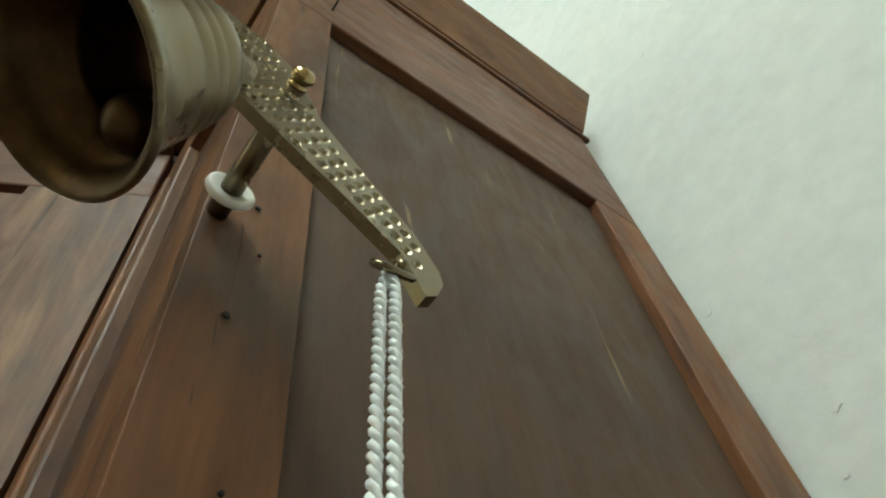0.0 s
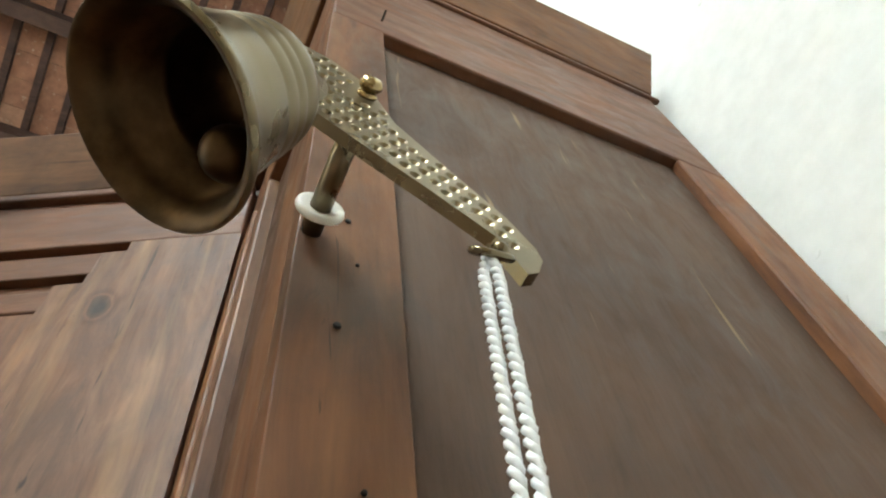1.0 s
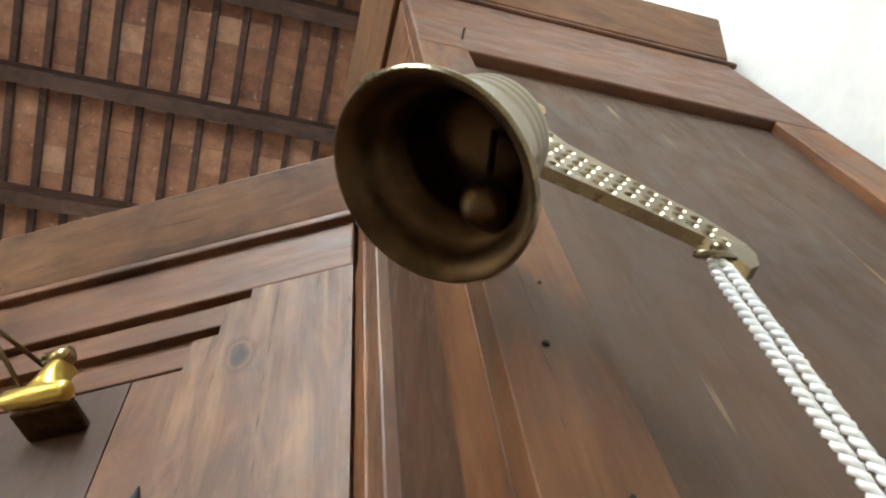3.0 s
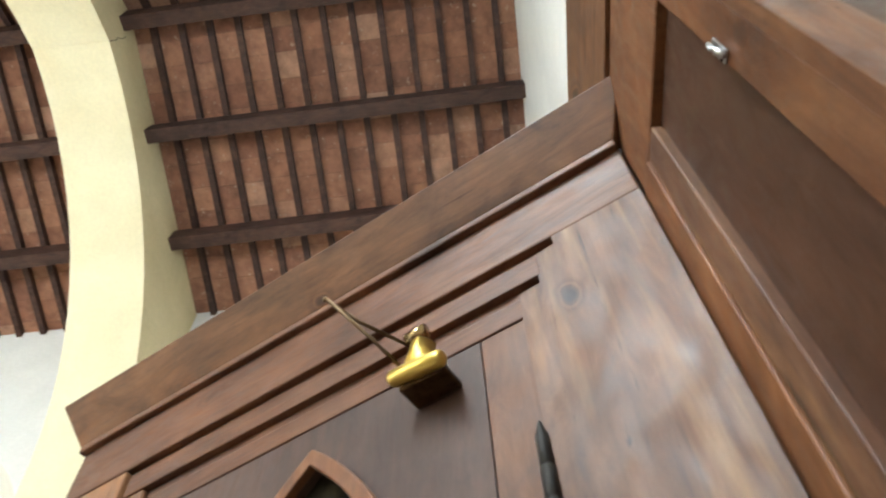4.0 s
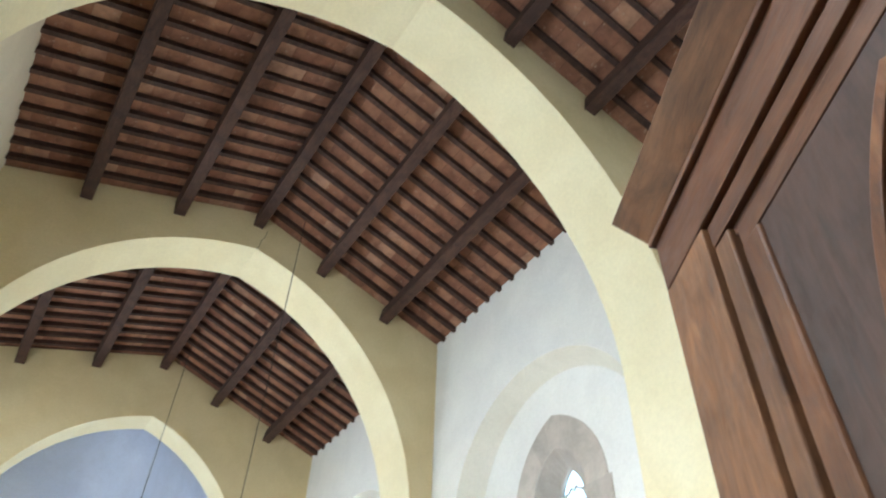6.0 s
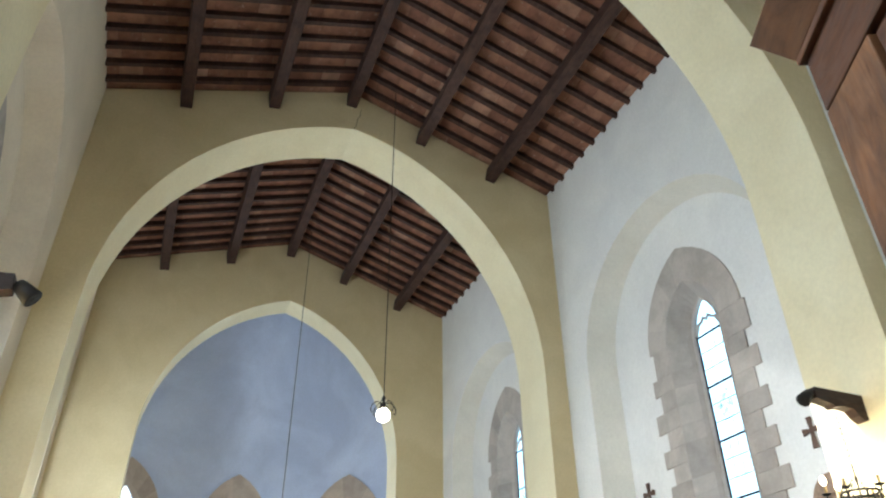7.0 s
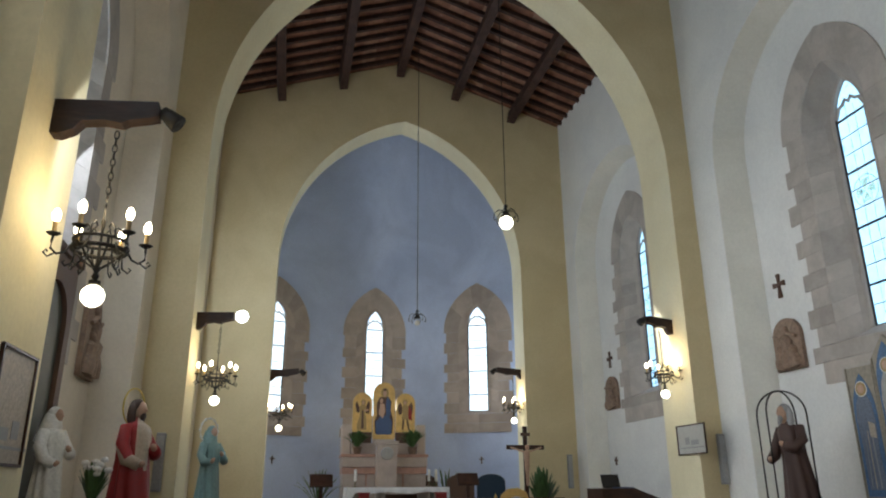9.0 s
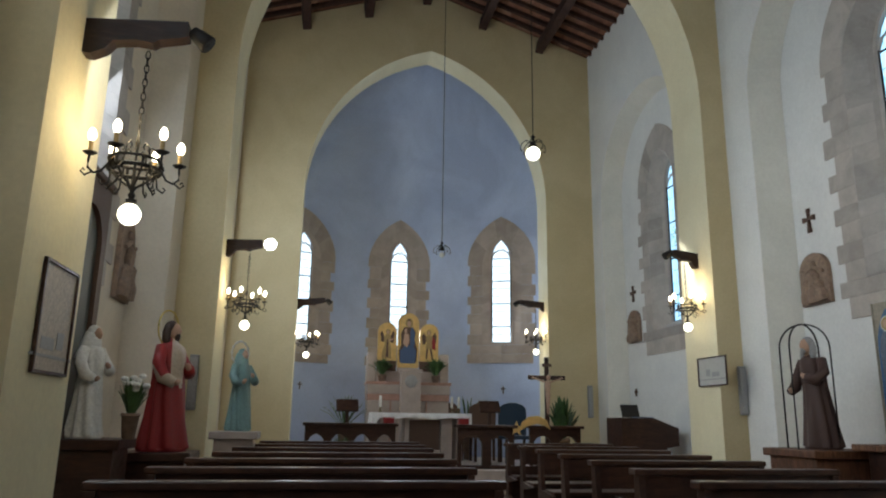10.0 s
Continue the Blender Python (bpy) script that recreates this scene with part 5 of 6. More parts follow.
# crucifix on a stand
cru = thing("standing_crucifix", "dark wooden processional crucifix with a pale carved figure", "crucifix", Matrix.Translation((3.71, 13.5, 0.325)))
part("upright", new_box((-0.04, -0.025, 0.04), (0.04, 0.025, 1.98), 0.006), PEW_WOOD, cru)
part("crossbar", new_box((-0.36, -0.024, 1.56), (0.36, 0.024, 1.64), 0.006), PEW_WOOD, cru)
part("title_board", new_box((-0.09, -0.032, 1.8), (0.09, -0.026, 1.86)), PAINT_BROWN, cru)
part("foot", new_box((-0.2, -0.2, 0), (0.2, 0.2, 0.04), 0.008), PEW_WOOD, cru)
bm = bmesh.new()
lathe(bm, [(0.0, 0.92), (0.025, 0.93), (0.03, 1.1), (0.05, 1.28), (0.045, 1.34), (0.06, 1.45), (0.05, 1.53), (0.02, 1.55), (0.0, 1.56)], 14, Matrix.Translation((0, -0.07, 0)) @ Matrix.Diagonal((1, 0.7, 1, 1)))
tube(bm, [(-0.3, -0.05, 1.6), (-0.12, -0.06, 1.54), (0, -0.06, 1.5), (0.12, -0.06, 1.54), (0.3, -0.05, 1.6)], 0.016, 8)
sphere(bm, (0.01, -0.08, 1.6), 0.045, 12, 8)
part("carved_shape", bm, PAINT_SKIN, cru, "", True)


def lectern(x, y, h):
    ob = thing("lectern", "dark wooden reading stand on a thin post", "lectern", Matrix.Translation((x, y, 0.325)), "reading stands")
    part("post", new_box((-0.03, -0.03, 0.03), (0.03, 0.03, h - 0.1), 0.005), PEW_WOOD, ob)
    part("foot", new_box((-0.2, -0.18, 0), (0.2, 0.18, 0.03), 0.006), PEW_WOOD, ob)
    part("desk", box(bmesh.new(), (-0.19, -0.02, -0.12), (0.19, 0.015, 0.12), Matrix.Translation((0, 0, h)) @ Matrix.Rotation(radians(-35), 4, "X"), 0.006), PEW_WOOD, ob)


lectern(0.0, 13.2, 1.02)
lectern(2.56, 13.3, 1.04)


def arcade_rail(x0, x1, y, label):
    ob = thing("wooden_balustrade", label, "balustrade", Matrix.Translation((x0, y, 0.325)), "wooden balustrades")
    w = x1 - x0
    n = max(2, round(w / 0.42))
    holes_ = [pointed((k + 0.5) * w / n, w / n * 0.36, 0.06, 0.38, 0.55, 8) for k in range(n)]
    bm = slab(bmesh.new(), [(0, 0), (0, 0.68), (w, 0.68), (w, 0)], holes_, lambda u, v: Vector((u, -0.03, v)), (0, 0.06, 0))
    part("arcade", bm, PEW_WOOD, ob)
    part("top_rail", new_box((-0.04, -0.12, 0.68), (w + 0.04, 0.12, 0.73), 0.01), PEW_WOOD, ob)


arcade_rail(1.86, 2.86, 12.75, "dark wooden arcaded balustrade before the chancel")
arcade_rail(3.15, 4.08, 12.8, "dark wooden arcaded balustrade near the crucifix")
arcade_rail(-0.7, 0.8, 12.75, "dark wooden arcaded balustrade on the aisle")

# chairs of the chancel
def armchair(x, y, cover, label):
    ob = thing("chancel_chair", label, "chair", Matrix.Translation((x, y, 0.325)))
    for sx in (-0.24, 0.24):
        for sy in (-0.22, 0.22):
            part("leg", new_box((sx - 0.025, sy - 0.025, 0), (sx + 0.025, sy + 0.025, 0.45), 0.004), PEW_WOOD, ob)
    part("seat", new_box((-0.28, -0.26, 0.452), (0.28, 0.26, 0.52), 0.015), cover, ob)
    bm = slab(bmesh.new(), pointed(0, 0.28, 0.525, 1.0, 1.15, 8), [], lambda u, v: Vector((u, 0.2, v)), (0, 0.06, 0))
    part("backrest", bm, cover, ob)


armchair(2.2, 15.4, PAINT_BROWN, "brown wooden chair behind the altar")
armchair(2.85, 14.9, PAINT_BROWN, "brown wooden chair with a rounded back")
armchair(3.35, 14.4, NAVY, "chancel chair draped in dark blue cloth")
star = thing("comet_star", "golden cut-out comet star standing on the rail", "ornament", Matrix.Translation((2.88, 12.665, 0.9)))
bm = bmesh.new()
pts = []
for k in range(10):
    r = 0.13 if k % 2 == 0 else 0.055
    pts.append((r * math.sin(k * math.pi / 5), 0.1 + r * math.cos(k * math.pi / 5)))
slab(bm, pts, [], lambda u, v: Vector((u, -0.02, v)), (0, 0.015, 0))
part("star", bm, GILT, star)
bm = slab(bmesh.new(), [(0.05, 0.05), (0.1, 0.2), (0.22, 0.3), (0.4, 0.32), (0.55, 0.25), (0.62, 0.08), (0.5, 0.16), (0.36, 0.18), (0.2, 0.14)], [], lambda u, v: Vector((u, 0.0, v - 0.0)), (0, 0.012, 0))
part("tail", bm, GILT, star)
desk = thing("sound_desk", "dark wooden console with a sloping top by the wall", "console", Matrix.Translation((4.17, 11.2, 0.004)))
bm = slab(bmesh.new(), [(0, 0), (0, 1.2), (0.55, 1.2), (0.95, 1.05), (0.95, 0.78), (0.75, 0.74), (0.75, 0)], [], lambda u, v: Vector((u, 0, v)), (0, 0.6, 0))
part("cabinet", bm, PEW_WOOD, desk)
lap = thing("open_laptop", "open black laptop on blue papers", "laptop", Matrix.Translation((4.45, 11.35, 1.208)))
part("keyboard", new_box((-0.15, -0.1, 0), (0.15, 0.12, 0.018), 0.004), IRON, lap)
part("screen", box(bmesh.new(), (-0.15, -0.006, 0), (0.15, 0.006, 0.2), Matrix.Translation((0, 0.12, 0.018)) @ Matrix.Rotation(radians(-22), 4, "X"), 0.003), IRON, lap)
tagged(part("papers", new_box((4.36, 11.205, 1.206), (4.71, 11.24, 1.222)), PAINT_BLUE), "blue papers lying beside the laptop", "papers")
part_stool = thing("stool", "small dark wooden stool by the wall", "stool", Matrix.Translation((4.17, 12.8, 0.325)))
part("seat", new_box((-0.18, -0.15, 0.4), (0.18, 0.15, 0.44), 0.008), PEW_WOOD, part_stool)
for sx in (-0.15, 0.15):
    for sy in (-0.12, 0.12):
        part("leg", new_box((sx - 0.018, sy - 0.018, 0), (sx + 0.018, sy + 0.018, 0.4), 0.003), PEW_WOOD, part_stool)


for x in (0.68, 1.97):
    ob = thing("flower_box", "small red box standing on the end of the rail", "flower box", Matrix.Translation((x, 12.75, 1.057)), "red flower boxes")
    part("box", new_box((-0.085, -0.07, 0), (0.085, 0.07, 0.085), 0.012), PAINT_RED, ob)
    part("rim", new_box((-0.092, -0.077, 0.086), (0.092, 0.077, 0.1), 0.004), PAINT_RED, ob)

# ---- pews ----
def pew(x0, x1, label):
    ob = thing("pew", label, "pew", Matrix.Translation((x0, 0, 0)), "church pews")
    w = x1 - x0
    part("seat", new_box((0.03, -0.42, 0.42), (w - 0.03, -0.06, 0.45), 0.006), PEW_WOOD, ob)
    part("backrest", box(bmesh.new(), (0.03, -0.012, 0.63), (w - 0.03, 0.012, 0.80), Matrix.Translation((0, -0.01, 0)), 0.005), PEW_WOOD, ob)
    part("top_rail", new_box((-0.02, -0.05, 0.80), (w + 0.02, 0.06, 0.84), 0.008), PEW_WOOD, ob)
    part("kneeler", new_box((0.05, 0.2, 0.14), (w - 0.05, 0.36, 0.17), 0.006), PEW_WOOD, ob)
    for x in (0, w - 0.045):
        bm = slab(bmesh.new(), [(-0.44, 0), (-0.44, 0.05), (-0.36, 0.09), (-0.3, 0.14), (-0.12, 0.2), (-0.12, 0.36), (-0.42, 0.41), (-0.1, 0.44), (-0.05, 0.8), (0.02, 0.8), (0.02, 0.2), (0.07, 0.1), (0.34, 0.12), (0.36, 0.05), (0.36, 0)], [], lambda u, v: Vector((x, u, v)), (0.045, 0, 0))
        part("end_panel", bm, PEW_WOOD, ob)
    return ob


proto_r = pew(0.0, 1.46, "dark polished wooden pew with a shelf rail")
proto_r.location = (1.36, 3.05, 0.012)
for k in range(1, 7):
    copy_thing(proto_r, Matrix.Translation((1.36 + 0.08 * k, 3.05 + 0.96 * k, 0.012)))
front_pew = pew(0.0, 1.46, "dark polished front pew closed by a boarded panel")
front_pew.location = (1.92, 9.77, 0.012)
part("front_board", new_box((0.05, -0.045, 0.08), (1.41, -0.015, 0.555), 0.004), PEW_WOOD, front_pew)
proto_l = pew(-1.6, 0.35, "dark polished wooden pew along the aisle")
proto_l.location = (-1.65, 3.05, 0.012)
for k in range(1, 8):
    copy_thing(proto_l, Matrix.Translation((-1.65 + 0.065 * k, 3.05 + 0.96 * k, 0.012)))


# ---- statues, pictures and crosses ----
def statue(name, c, h, mats, label, profile, arms=0.0, halo=None, stoop=0.0, veil=False, beads=False):
    """One mesh: a robed standing shape with folds, a mantle over the shoulders, head, hair or veil and sleeves; mats: mantle, tunic, skin, hair, halo."""
    bm = bmesh.new()
    seg = 56

    def paint(n0, index):
        bm.faces.ensure_lookup_table()
        for f in bm.faces[n0:]:
            f.material_index = index

    fine = []
    for (ra, za), (rb, zb) in zip(profile, profile[1:]):
        for k in range(4):
            f = k / 4
            fine.append((ra + (rb - ra) * f, za + (zb - za) * f))
    rings = []
    for r, z in fine:
        ring = []
        low = max(0.0, 1 - z / 0.75)
        for k in range(seg):
            q = 2 * math.pi * k / seg
            fold = 1 + (0.05 + 0.09 * low) * math.sin(8 * q + 3.5 * z + 1.3 * math.sin(2 * q)) * (z > 0.02) * (z < 0.8) + 0.05 * math.sin(3 * q + 7 * z) * low
            front = 0.72 + 0.1 * low
            ring.append(bm.verts.new((r * fold * math.cos(q) * h, (r * fold * front * math.sin(q) + 0.035 * low * math.sin(q)) * h - stoop * z * z * h, z * h)))
        rings.append(ring)
    for i, (a, b) in enumerate(zip(rings, rings[1:])):
        for k in range(seg):
            f = bm.faces.new((a[k], a[(k + 1) % seg], b[(k + 1) % seg], b[k]))
            u = (k + 0.5) / seg - 0.75
            z = fine[i][1]
            # the mantle falls open from the neck and is drawn across below the waist
            f.material_index = 1 if abs(u + 0.01) < 0.12 * min(1.0, max(0.0, (z - 0.4 - 0.6 * (u + 0.1)) * 6)) else 0
    # sleeves: one hand on the breast, one held out low
    for s, pts in ((1, [(0.11, 0.01, 0.79), (0.165, -0.02, 0.68), (0.14, -0.09, 0.6), (0.06, -0.135, 0.63 + arms), (0.02, -0.14, 0.665 + arms)]), (-1, [(-0.11, 0.01, 0.79), (-0.165, -0.01, 0.66), (-0.165, -0.06, 0.55 + arms), (-0.13, -0.14, 0.51 + arms * 2), (-0.1, -0.17, 0.53 + arms * 3)])):
        n0 = len(bm.faces)
        pts = [Vector(p) * h - Vector((0, stoop * 0.5 * h, 0)) for p in pts]
        tube(bm, pts[:4], 0.04 * h, 12, radii=[0.048 * h, 0.05 * h, 0.052 * h, 0.04 * h])
        paint(n0, 0 if s > 0 else 1)
        if s < 0:
            for f in bm.faces[n0:]:
                f.material_index = 0 if f.calc_center_median().z > 0.6 * h else 1
        n0 = len(bm.faces)
        tube(bm, [pts[3], pts[3].lerp(pts[4], 0.6), pts[4]], 0.02 * h, 8, radii=[0.022 * h, 0.024 * h, 0.012 * h])
        paint(n0, 2)
    hy = -stoop * 0.9 * h
    n0 = len(bm.faces)
    sphere(bm, (0, hy - 0.012 * h, 0.925 * h), 0.055 * h, 18, 14, (0.86, 0.95, 1.22))
    tube(bm, [(0, hy - 0.055 * h, 0.945 * h), (0, hy - 0.073 * h, 0.918 * h), (0, hy - 0.058 * h, 0.912 * h)], 0.008 * h, 6)
    tube(bm, [(0, hy, 0.9 * h), (0, hy * 0.9, 0.83 * h)], 0.03 * h, 10)
    paint(n0, 2)
    n0 = len(bm.faces)
    sphere(bm, (0, hy + 0.014 * h, 0.945 * h), 0.062 * h, 18, 12, (0.98, 0.92, 1.06))
    if veil:
        tube(bm, [(0, hy + 0.01 * h, 0.99 * h), (0, hy + 0.025 * h, 0.93 * h), (0, hy + 0.03 * h, 0.84 * h), (0, hy + 0.04 * h, 0.7 * h)], 0.06 * h, 16, radii=[0.03 * h, 0.07 * h, 0.09 * h, 0.12 * h])
    else:
        for s in (-1, 0, 1):
            tube(bm, [(s * 0.03 * h, hy + 0.02 * h, 0.97 * h), (s * 0.052 * h, hy + 0.02 * h, 0.91 * h), (s * 0.06 * h, hy + 0.015 * h, 0.85 * h), (s * 0.068 * h, hy - 0.005 * h, 0.79 * h)], 0.03 * h, 10, radii=[0.03 * h, 0.034 * h, 0.034 * h, 0.014 * h])
        sphere(bm, (0, hy - 0.045 * h, 0.878 * h), 0.03 * h, 12, 8, (0.9, 0.7, 1.15))
    paint(n0, 3)
    if halo:
        n0 = len(bm.faces)
        ring = [Vector((halo * math.cos(q), 0.05, 0.95 * h + halo * math.sin(q))) for q in [2 * math.pi * k / 24 for k in range(24)]]
        tube(bm, ring, 0.008, 6, True)
        if beads:
            for p in ring[::2]:
                sphere(bm, p, 0.016, 8, 6)
        paint(n0, 4)
    ob = tagged(part(name, bm, mats, None, "", True), label, "statue")
    ob.matrix_world = c
    return ob


PAINT_CREAM = plain("cream_paint", (0.5, 0.42, 0.32), 0.5)
PAINT_HABIT = plain("dark_habit_paint", (0.065, 0.034, 0.026), 0.6)
PAINT_HAIR = plain("dark_brown_paint", (0.05, 0.026, 0.016), 0.55)
ROBE = [(0.0, 0.0), (0.18, 0.0), (0.185, 0.03), (0.165, 0.2), (0.148, 0.4), (0.135, 0.55), (0.142, 0.68), (0.14, 0.76), (0.115, 0.805), (0.06, 0.835), (0.035, 0.86), (0.03, 0.88), (0.0, 0.9)]
SLIM = [(r * 0.82, z) for r, z in ROBE]


def pedestal(c, w, d, h, mat, label):
    ob = thing("pedestal", label, "pedestal", Matrix.Translation(c))
    part("shaft", new_box((-w / 2, -d / 2, 0), (w / 2, d / 2, h - 0.08), 0.01), mat, ob)
    part("cap", new_box((-w / 2 - 0.05, -d / 2 - 0.05, h - 0.08), (w / 2 + 0.05, d / 2 + 0.05, h), 0.012), mat, ob)


pedestal((-1.93, 7.45, 0.004), 0.5, 0.5, 0.82, PEW_WOOD, "dark wooden statue pedestal by the wall")
statue("robed_statue", pose(-1.93, 7.45, 0.826, 0, 0, 68), 1.18, [PAINT_RED, PAINT_CREAM, PAINT_SKIN, PAINT_HAIR, GOLD], "painted statue in a red cloak with a gilt halo", ROBE, 0.0, 0.165)
pedestal((-1.4, 8.62, 0.004), 0.4, 0.4, 0.98, MARBLE, "pale statue pedestal before the pier")
statue("robed_statue", pose(-1.38, 8.62, 0.988, 0, 0, 52), 0.88, [PAINT_TEAL, PAINT_TEAL, PAINT_SKIN, PAINT_TEAL, PAINT_WHITE], "small painted statue in a pale green robe with beaded halo", SLIM, 0.03, 0.13, 0.0, True, True)
pedestal((-2.3, 6.7, 0.004), 0.4, 0.5, 0.95, PEW_WOOD, "dark wooden altar block in the blind arch")
statue("robed_statue", pose(-2.4, 6.7, 0.956, 0, 0, 70), 0.9, [PAINT_WHITE, PAINT_WHITE, PAINT_SKIN, PAINT_WHITE, GILT], "white robed plaster statue on a dark altar", SLIM, 0.0, None, 0.0, True)
pedestal((4.68, 7.25, 0.004), 0.8, 0.75, 0.9, WOOD, "brown wooden statue pedestal with a moulded top")
statue("robed_statue", pose(4.62, 7.2, 0.906, 0, 0, -85), 1.14, [PAINT_HABIT, PAINT_HABIT, PAINT_SKIN, PAINT_GREY, GILT], "painted friar statue in a dark brown habit", SLIM, 0.0, None, 0.09)
hoop = thing("iron_canopy", "thin black iron hoops arched over the friar statue", "canopy", Matrix.Translation((4.54, 7.25, 0.906)))
for q0 in (0.35, -0.9):
    bm = bmesh.new()
    c, s = math.cos(q0), math.sin(q0)
    tube(bm, [(0.25 * c, 0.25 * s, 0)] + [(0.25 * math.cos(a) * c, 0.25 * math.cos(a) * s, 1.04 + 0.25 * math.sin(a)) for a in [math.pi * k / 14 for k in range(15)]] + [(-0.25 * c, -0.25 * s, 0)], 0.009, 8)
    part("hoop", bm, IRON, hoop, "", True)


def wall_cross(c, out, h, label):
    bm = bmesh.new()
    x = 0.03 * out
    prof = [(-0.1, 0), (0.1, 0), (0.035, 0.52), (0.34, 0.46), (0.34, 0.68), (0.035, 0.62), (0.085, 1), (-0.085, 1), (-0.035, 0.62), (-0.34, 0.68), (-0.34, 0.46), (-0.035, 0.52)]
    slab(bm, [(u * h, v * h) for u, v in prof], [], lambda u, v: Vector((0, u, v)), (x, 0, 0))
    ob = tagged(part("wall_cross", bm, PAINT_BROWN), label, "cross", "wall crosses")
    ob.location = c


XE, XW = XR + RECESS + 0.001, XL - RECESS - 0.001
for y, z in ((7.91, 3.43), (5.28, 3.42), (12.95, 3.35)):
    wall_cross((XE, y, z), -1, 0.3, "small dark flared cross fixed to the white wall")
for y, z in ((13.0, 1.6),):
    wall_cross((XE, y, z), -1, 0.14, "tiny dark cross on the white wall")
for x in (-0.9, 3.65):
    bm = bmesh.new()
    box(bm, (-0.012, -0.02, 0), (0.012, 0.0, 0.16))
    box(bm, (-0.05, -0.021, 0.09), (0.05, -0.001, 0.115))
    tagged(part("wall_cross", bm, PAINT_BROWN), "tiny dark cross on the blue apse wall", "cross").location = (x, apse_y(x, 1.7) - 0.002, 1.72)


def relief(c, out, w, h, label):
    bm = bmesh.new()
    d = 0.05 * out
    slab(bm, [(u, v) for u, v in pointed(0, w / 2, 0, h - w * 0.45, h, 8)], [], lambda u, v: Vector((0, u, v)), (d, 0, 0))
    rr = random.Random(int(abs(c[1]) * 10))
    # a tall middle group with lower ones leaning to it, and drapery lumps between
    for yy, hh, lean, wid in ((-0.27, 0.5, 0.14, 0.17), (0.02, 0.8, -0.06, 0.16), (0.28, 0.56, -0.16, 0.16), (-0.1, 0.36, 0.05, 0.13), (0.16, 0.32, 0.0, 0.12)):
        hh *= h * rr.uniform(0.94, 1.06)
        base, head = Vector((d, yy * w, 0.02)), Vector((d * 1.3, (yy + lean) * w, hh))
        tube(bm, [base.lerp(head, f) for f in (0, 0.25, 0.5, 0.72, 0.86)], wid * w, 10, radii=[wid * w * f for f in (0.95, 1.1, 0.8, 0.95, 0.35)])
        sphere(bm, head, w * 0.082, 10, 8, (1, 1, 1.2))
    tube(bm, [(d * 1.6, -0.4 * w, h * 0.6), (d * 1.8, -0.1 * w, h * 0.7), (d * 1.8, 0.15 * w, h * 0.62), (d * 1.5, 0.38 * w, h * 0.68)], w * 0.045, 8)
    ob = tagged(part("carved_relief", bm, TERRA), label, "relief", "wall reliefs")
    ob.location = c


relief((XE, 7.88, 2.54), -1, 0.5, 0.62, "brown carved relief plaque with a rounded top")
relief((XE, 5.2, 2.55), -1, 0.5, 0.62, "brown carved relief plaque beside the window")
relief((XE, 12.92, 2.58), -1, 0.5, 0.6, "brown carved relief plaque below a cross")
relief((XW, 7.9, 2.25), 1, 0.5, 0.85, "dark carved relief plaque on the side wall")
relief((XW, 5.3, 2.3), 1, 0.5, 0.7, "dark carved relief plaque near the window")

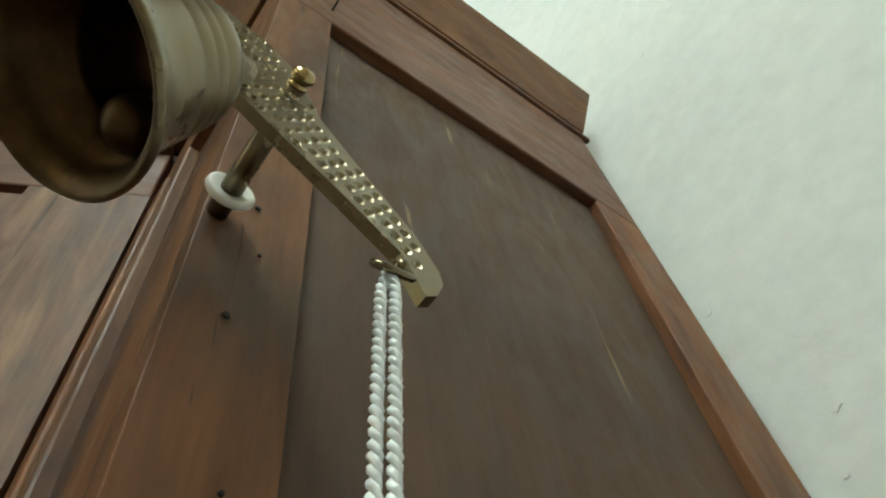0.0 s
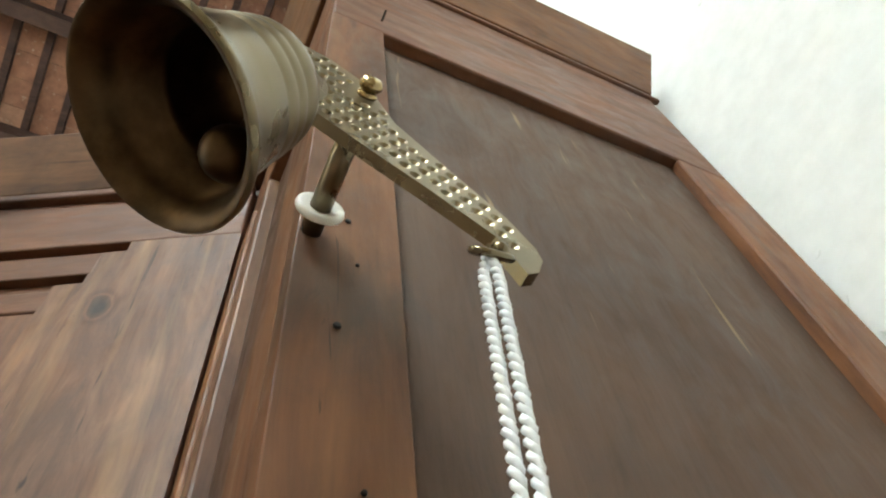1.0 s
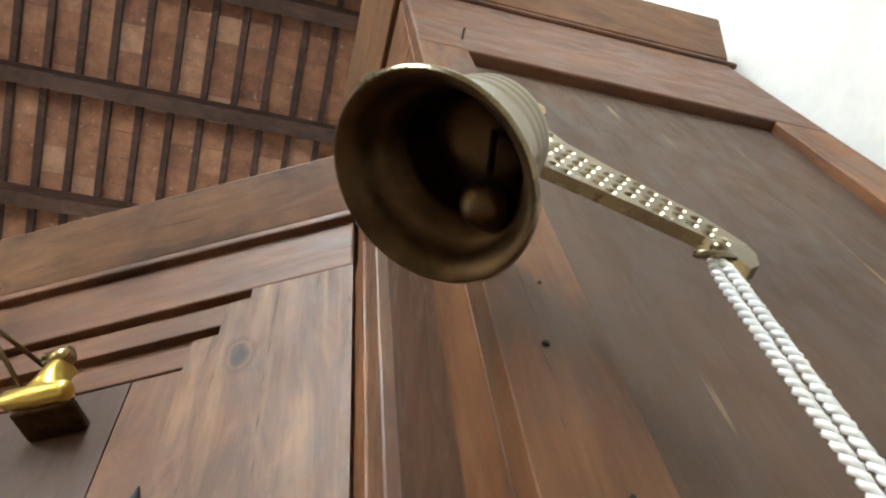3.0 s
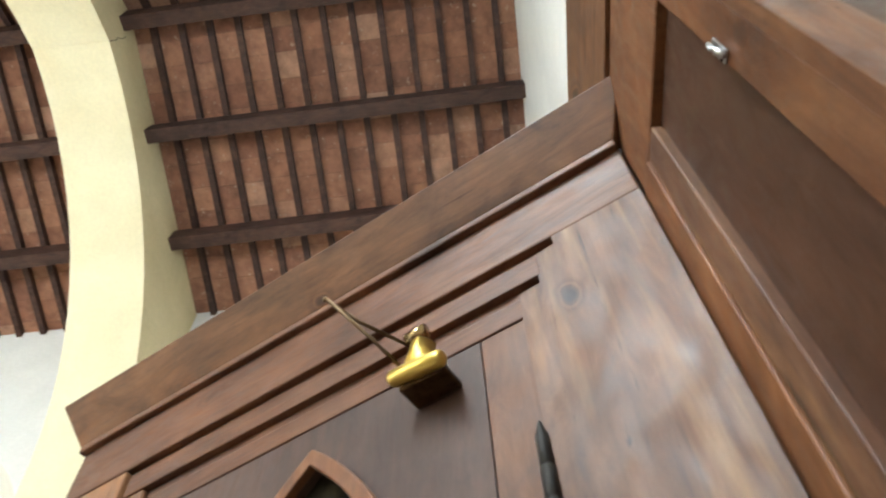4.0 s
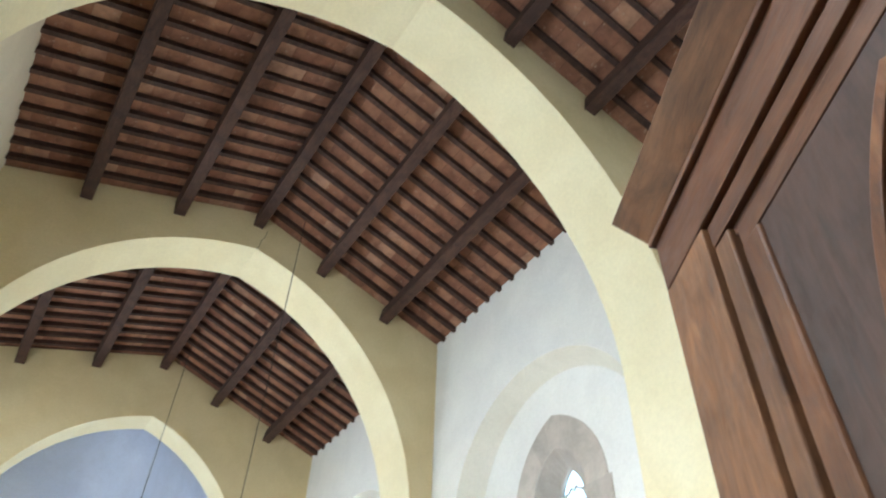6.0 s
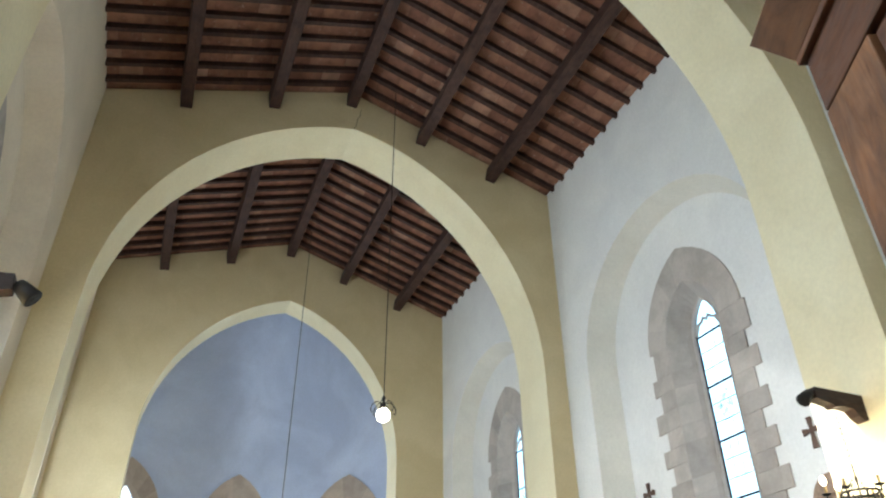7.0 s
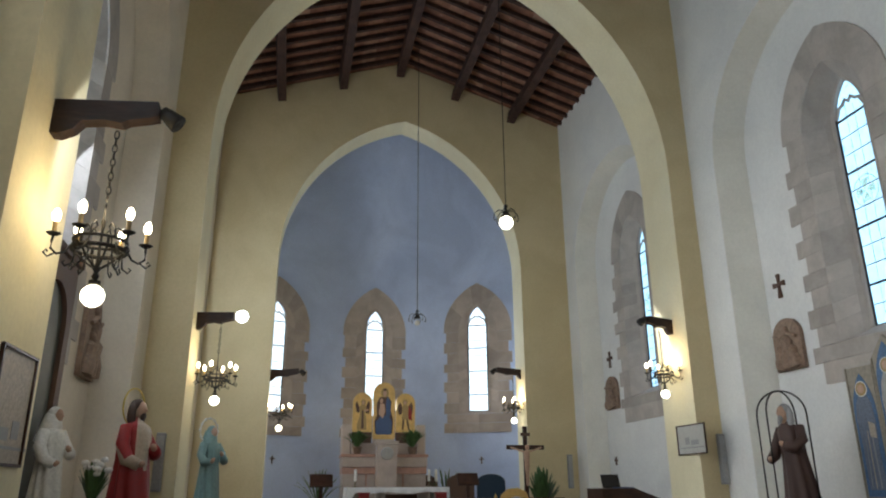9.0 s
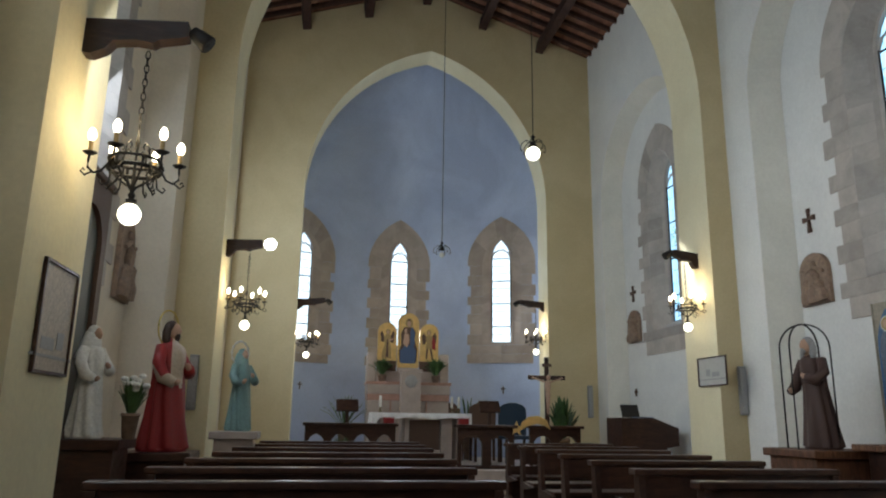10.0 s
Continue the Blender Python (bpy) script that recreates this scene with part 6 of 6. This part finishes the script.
# mosaic panel behind the shelf altar
mos = thing("mosaic_panel", "blue and tan three-part mosaic panel with haloed painted shapes", "mosaic", Matrix.Translation((XE - 0.06, 6.45, 1.0)))
MOSAIC_BOARD = plain("grey_tan_board", (0.3, 0.27, 0.21), 0.55, 0, 0.2, 25)
ROBE_GREY = plain("blue_grey_tesserae", (0.13, 0.16, 0.22), 0.5, 0, 0.4, 70)
ROBE_PALE = plain("pale_grey_tesserae", (0.34, 0.33, 0.32), 0.5, 0, 0.35, 70)
for y, w, top_z, shoulder, robe in ((0.385, 0.19, 1.41, 1.41, ROBE_GREY), (0.0, 0.19, 1.68, 1.46, ROBE_PALE), (-0.385, 0.19, 1.41, 1.41, ROBE_GREY)):
    gable = [(y - w, 0), (y + w, 0), (y + w, shoulder), (y - w, shoulder)] if top_z == shoulder else [(y - w, 0), (y + w, 0), (y + w, shoulder), (y, top_z), (y - w, shoulder)]
    bm = slab(bmesh.new(), gable, [], lambda u, v: Vector((0, u, v)), (0.04, 0, 0))
    f = part("panel", bm, MOSAIC_BOARD, mos)
    bm = slab(bmesh.new(), pointed(y, w * 0.8, 0.12, top_z - 0.48, top_z - 0.07, 10), [], lambda u, v: Vector((-0.006, u, v)), (0.005, 0, 0))
    part("blue_field", bm, MOSAIC_BLUE, f)
    hz = top_z - (0.23 if y else 0.31)
    fold = [(-0.75, 0.1), (0.7, 0.1), (0.66, 0.5), (0.78, 0.78), (0.62, 0.92), (0.3, 1.0), (-0.3, 1.0), (-0.6, 0.92), (-0.72, 0.74), (-0.6, 0.45)]
    bm = slab(bmesh.new(), [(y + u * w * 0.86, 0.08 + (hz - 0.14) * v) for u, v in fold], [], lambda u, v: Vector((-0.01, u, v)), (0.0035, 0, 0))
    part("robe_shape", bm, robe, f)
    for k, (ua, ub) in enumerate(((-0.3, -0.22), (0.05, 0.12), (0.34, 0.4))):
        bm = slab(bmesh.new(), [(y + ua * w, 0.2), (y + ub * w, 0.2), (y + (ub * 0.7) * w, hz - 0.35 - 0.07 * k), (y + (ua * 0.8) * w, hz - 0.35 - 0.07 * k)], [], lambda u, v: Vector((-0.013, u, v)), (0.0025, 0, 0))
        part("fold_line", bm, MOSAIC_TAN if k % 2 else PAINT_GREY, f)
    bm = slab(bmesh.new(), [(y - 0.02, hz - 0.33), (y - 0.1, hz - 0.36), (y - 0.1, hz - 0.5), (y - 0.02, hz - 0.48)], [], lambda u, v: Vector((-0.0135, u, v)), (0.003, 0, 0))
    part("book_shape", bm, MOSAIC_TAN, f)
    for rad, mm, dd in ((0.08, PAINT_WHITE, 0.0085), (0.07, PAINT_OCHRE, 0.011), (0.045, PAINT_SKIN, 0.014)):
        bm = bmesh.new()
        lathe(bm, [(0.0, 0.002), (rad, 0.002), (rad, 0.0)], 20, Matrix.Translation((-dd, y, hz)) @ Matrix.Rotation(-math.pi / 2, 4, "Y"))
        part("halo_disc" if rad > 0.06 else "face_shape", bm, mm, f)
    for u in (y - w + 0.012, y + w - 0.012):
        part("frame_strip", new_box((-0.012, u - 0.009, 0.0), (-0.001, u + 0.009, shoulder), 0.002), MOSAIC_BOARD, f)
shelf = thing("side_altar_shelf", "pale wooden side altar shelf below the mosaic", "shelf", Matrix.Translation((4.95, 6.1, 0.004)))
part("top", new_box((-0.3, -0.75, 0.9), (0.33, 0.75, 0.965), 0.012), WOOD_PALE, shelf)
part("front", new_box((-0.2, -0.65, 0), (0.3, 0.65, 0.9), 0.01), PEW_WOOD, shelf)


PAPER = plain("grey_paper", (0.46, 0.46, 0.43), 0.7, 0, 0.08, 14)
PAINT_SLATE = plain("slate_green_paint", (0.09, 0.095, 0.075), 0.55, 0, 0.3, 9)


def picture(c, wy, h, out, label, sheet):
    ob = thing("framed_picture", label, "picture", Matrix.Translation(c), "framed pictures")
    bm = slab(bmesh.new(), [(-wy / 2, 0), (-wy / 2, h), (wy / 2, h), (wy / 2, 0)], [[(-wy / 2 + 0.015, 0.015), (-wy / 2 + 0.015, h - 0.015), (wy / 2 - 0.015, h - 0.015), (wy / 2 - 0.015, 0.015)]], lambda u, v: Vector((0, u, v)), (0.02 * out, 0, 0))
    part("frame", bm, PEW_WOOD, ob)
    part("sheet", new_box((0.002 * out, -wy / 2 + 0.016, 0.016), (0.008 * out, wy / 2 - 0.016, h - 0.016)), sheet, ob)
    for k, (y, z, w2, h2) in enumerate(((-0.08, 0.12, 0.09, 0.06), (0.1, 0.13, 0.05, 0.09), (0.0, 0.08, 0.3, 0.015))):
        part("drawn_shape", new_box((0.009 * out, y - w2, z), (0.011 * out, y + w2, z + h2)), PAINT_GREY, ob)


picture((4.574, 9.15, 1.62), 0.7, 0.38, -1, "pale framed line drawing hung on the pier", PAPER)
picture((-1.928, 4.3, 1.34), 0.5, 0.56, 1, "dull tan framed picture hung on the yellow pier", MOSAIC_TAN)
panel = thing("side_retable", "dark grey-green wooden side retable with arched niche", "retable", Matrix.Translation((XL - RECESS + 0.003, 6.6, 0.95)))
part("back_board", new_box((0, -0.42, 0), (0.03, 0.42, 2.1), 0.006), PAINT_SLATE, panel)
bm = slab(bmesh.new(), [(-0.46, 0), (0.46, 0), (0.46, 2.16), (-0.46, 2.16)], [pointed(0, 0.33, 0.06, 1.6, 1.93, 10)], lambda u, v: Vector((0.031, u, v)), (0.04, 0, 0))
part("arched_frame", bm, PAINT_BROWN, panel)
part("cornice", new_box((0.0, -0.5, 2.161), (0.11, 0.5, 2.22), 0.01), PAINT_BROWN, panel)
potted("flower_vase", (-2.02, 6.55, 0.956), 0.07, 0.2, 0.14, 0.3, 40, 0.02, "white flowers in a dark vase before the statue", 8, PAINT_WHITE)


def speaker(c, label):
    ob = thing("column_speaker", label, "loudspeaker", Matrix.Translation(c), "column speakers")
    part("case", new_box((-0.05, -0.06, 0), (0.05, 0.0, 0.62), 0.012), PAINT_GREY, ob)
    part("grille", new_box((-0.04, -0.068, 0.03), (0.04, -0.0605, 0.59), 0.003), STEEL, ob)


speaker((4.872, 8.998, 1.25), "slim grey column speaker on the pier")
speaker((4.75, 13.998, 1.2), "slim grey column speaker beside the apse arch")
speaker((-1.95, 8.998, 1.2), "slim grey column speaker near the statue")

# electric cable down the white reveal and hairline scuffs of the entrance wall
rs = random.Random(9)
for k in range(9):
    x, z = ((-0.37, 2.03), (-0.385, 1.99), (-0.4, 2.06), (-0.395, 1.93), (-0.36, 2.42), (-0.37, 2.4), (-0.56, 2.64), (-0.42, 1.8), (-0.45, 1.86))[k]
    bm = bmesh.new()
    w = rs.uniform(0.004, 0.011)
    ol = [(w * rs.uniform(0.4, 1.0) * math.cos(q), w * rs.uniform(0.3, 0.8) * math.sin(q)) for q in [2 * math.pi * j / 9 for j in range(9)]]
    slab(bm, ol, [], lambda u, v: Vector((x + u, YBACK + 0.0005, z + v)), (0, 0.0012, 0))
    tagged(part("plaster_flake", bm, WHITE), "small raised flake of white plaster", "flake", "plaster flakes")
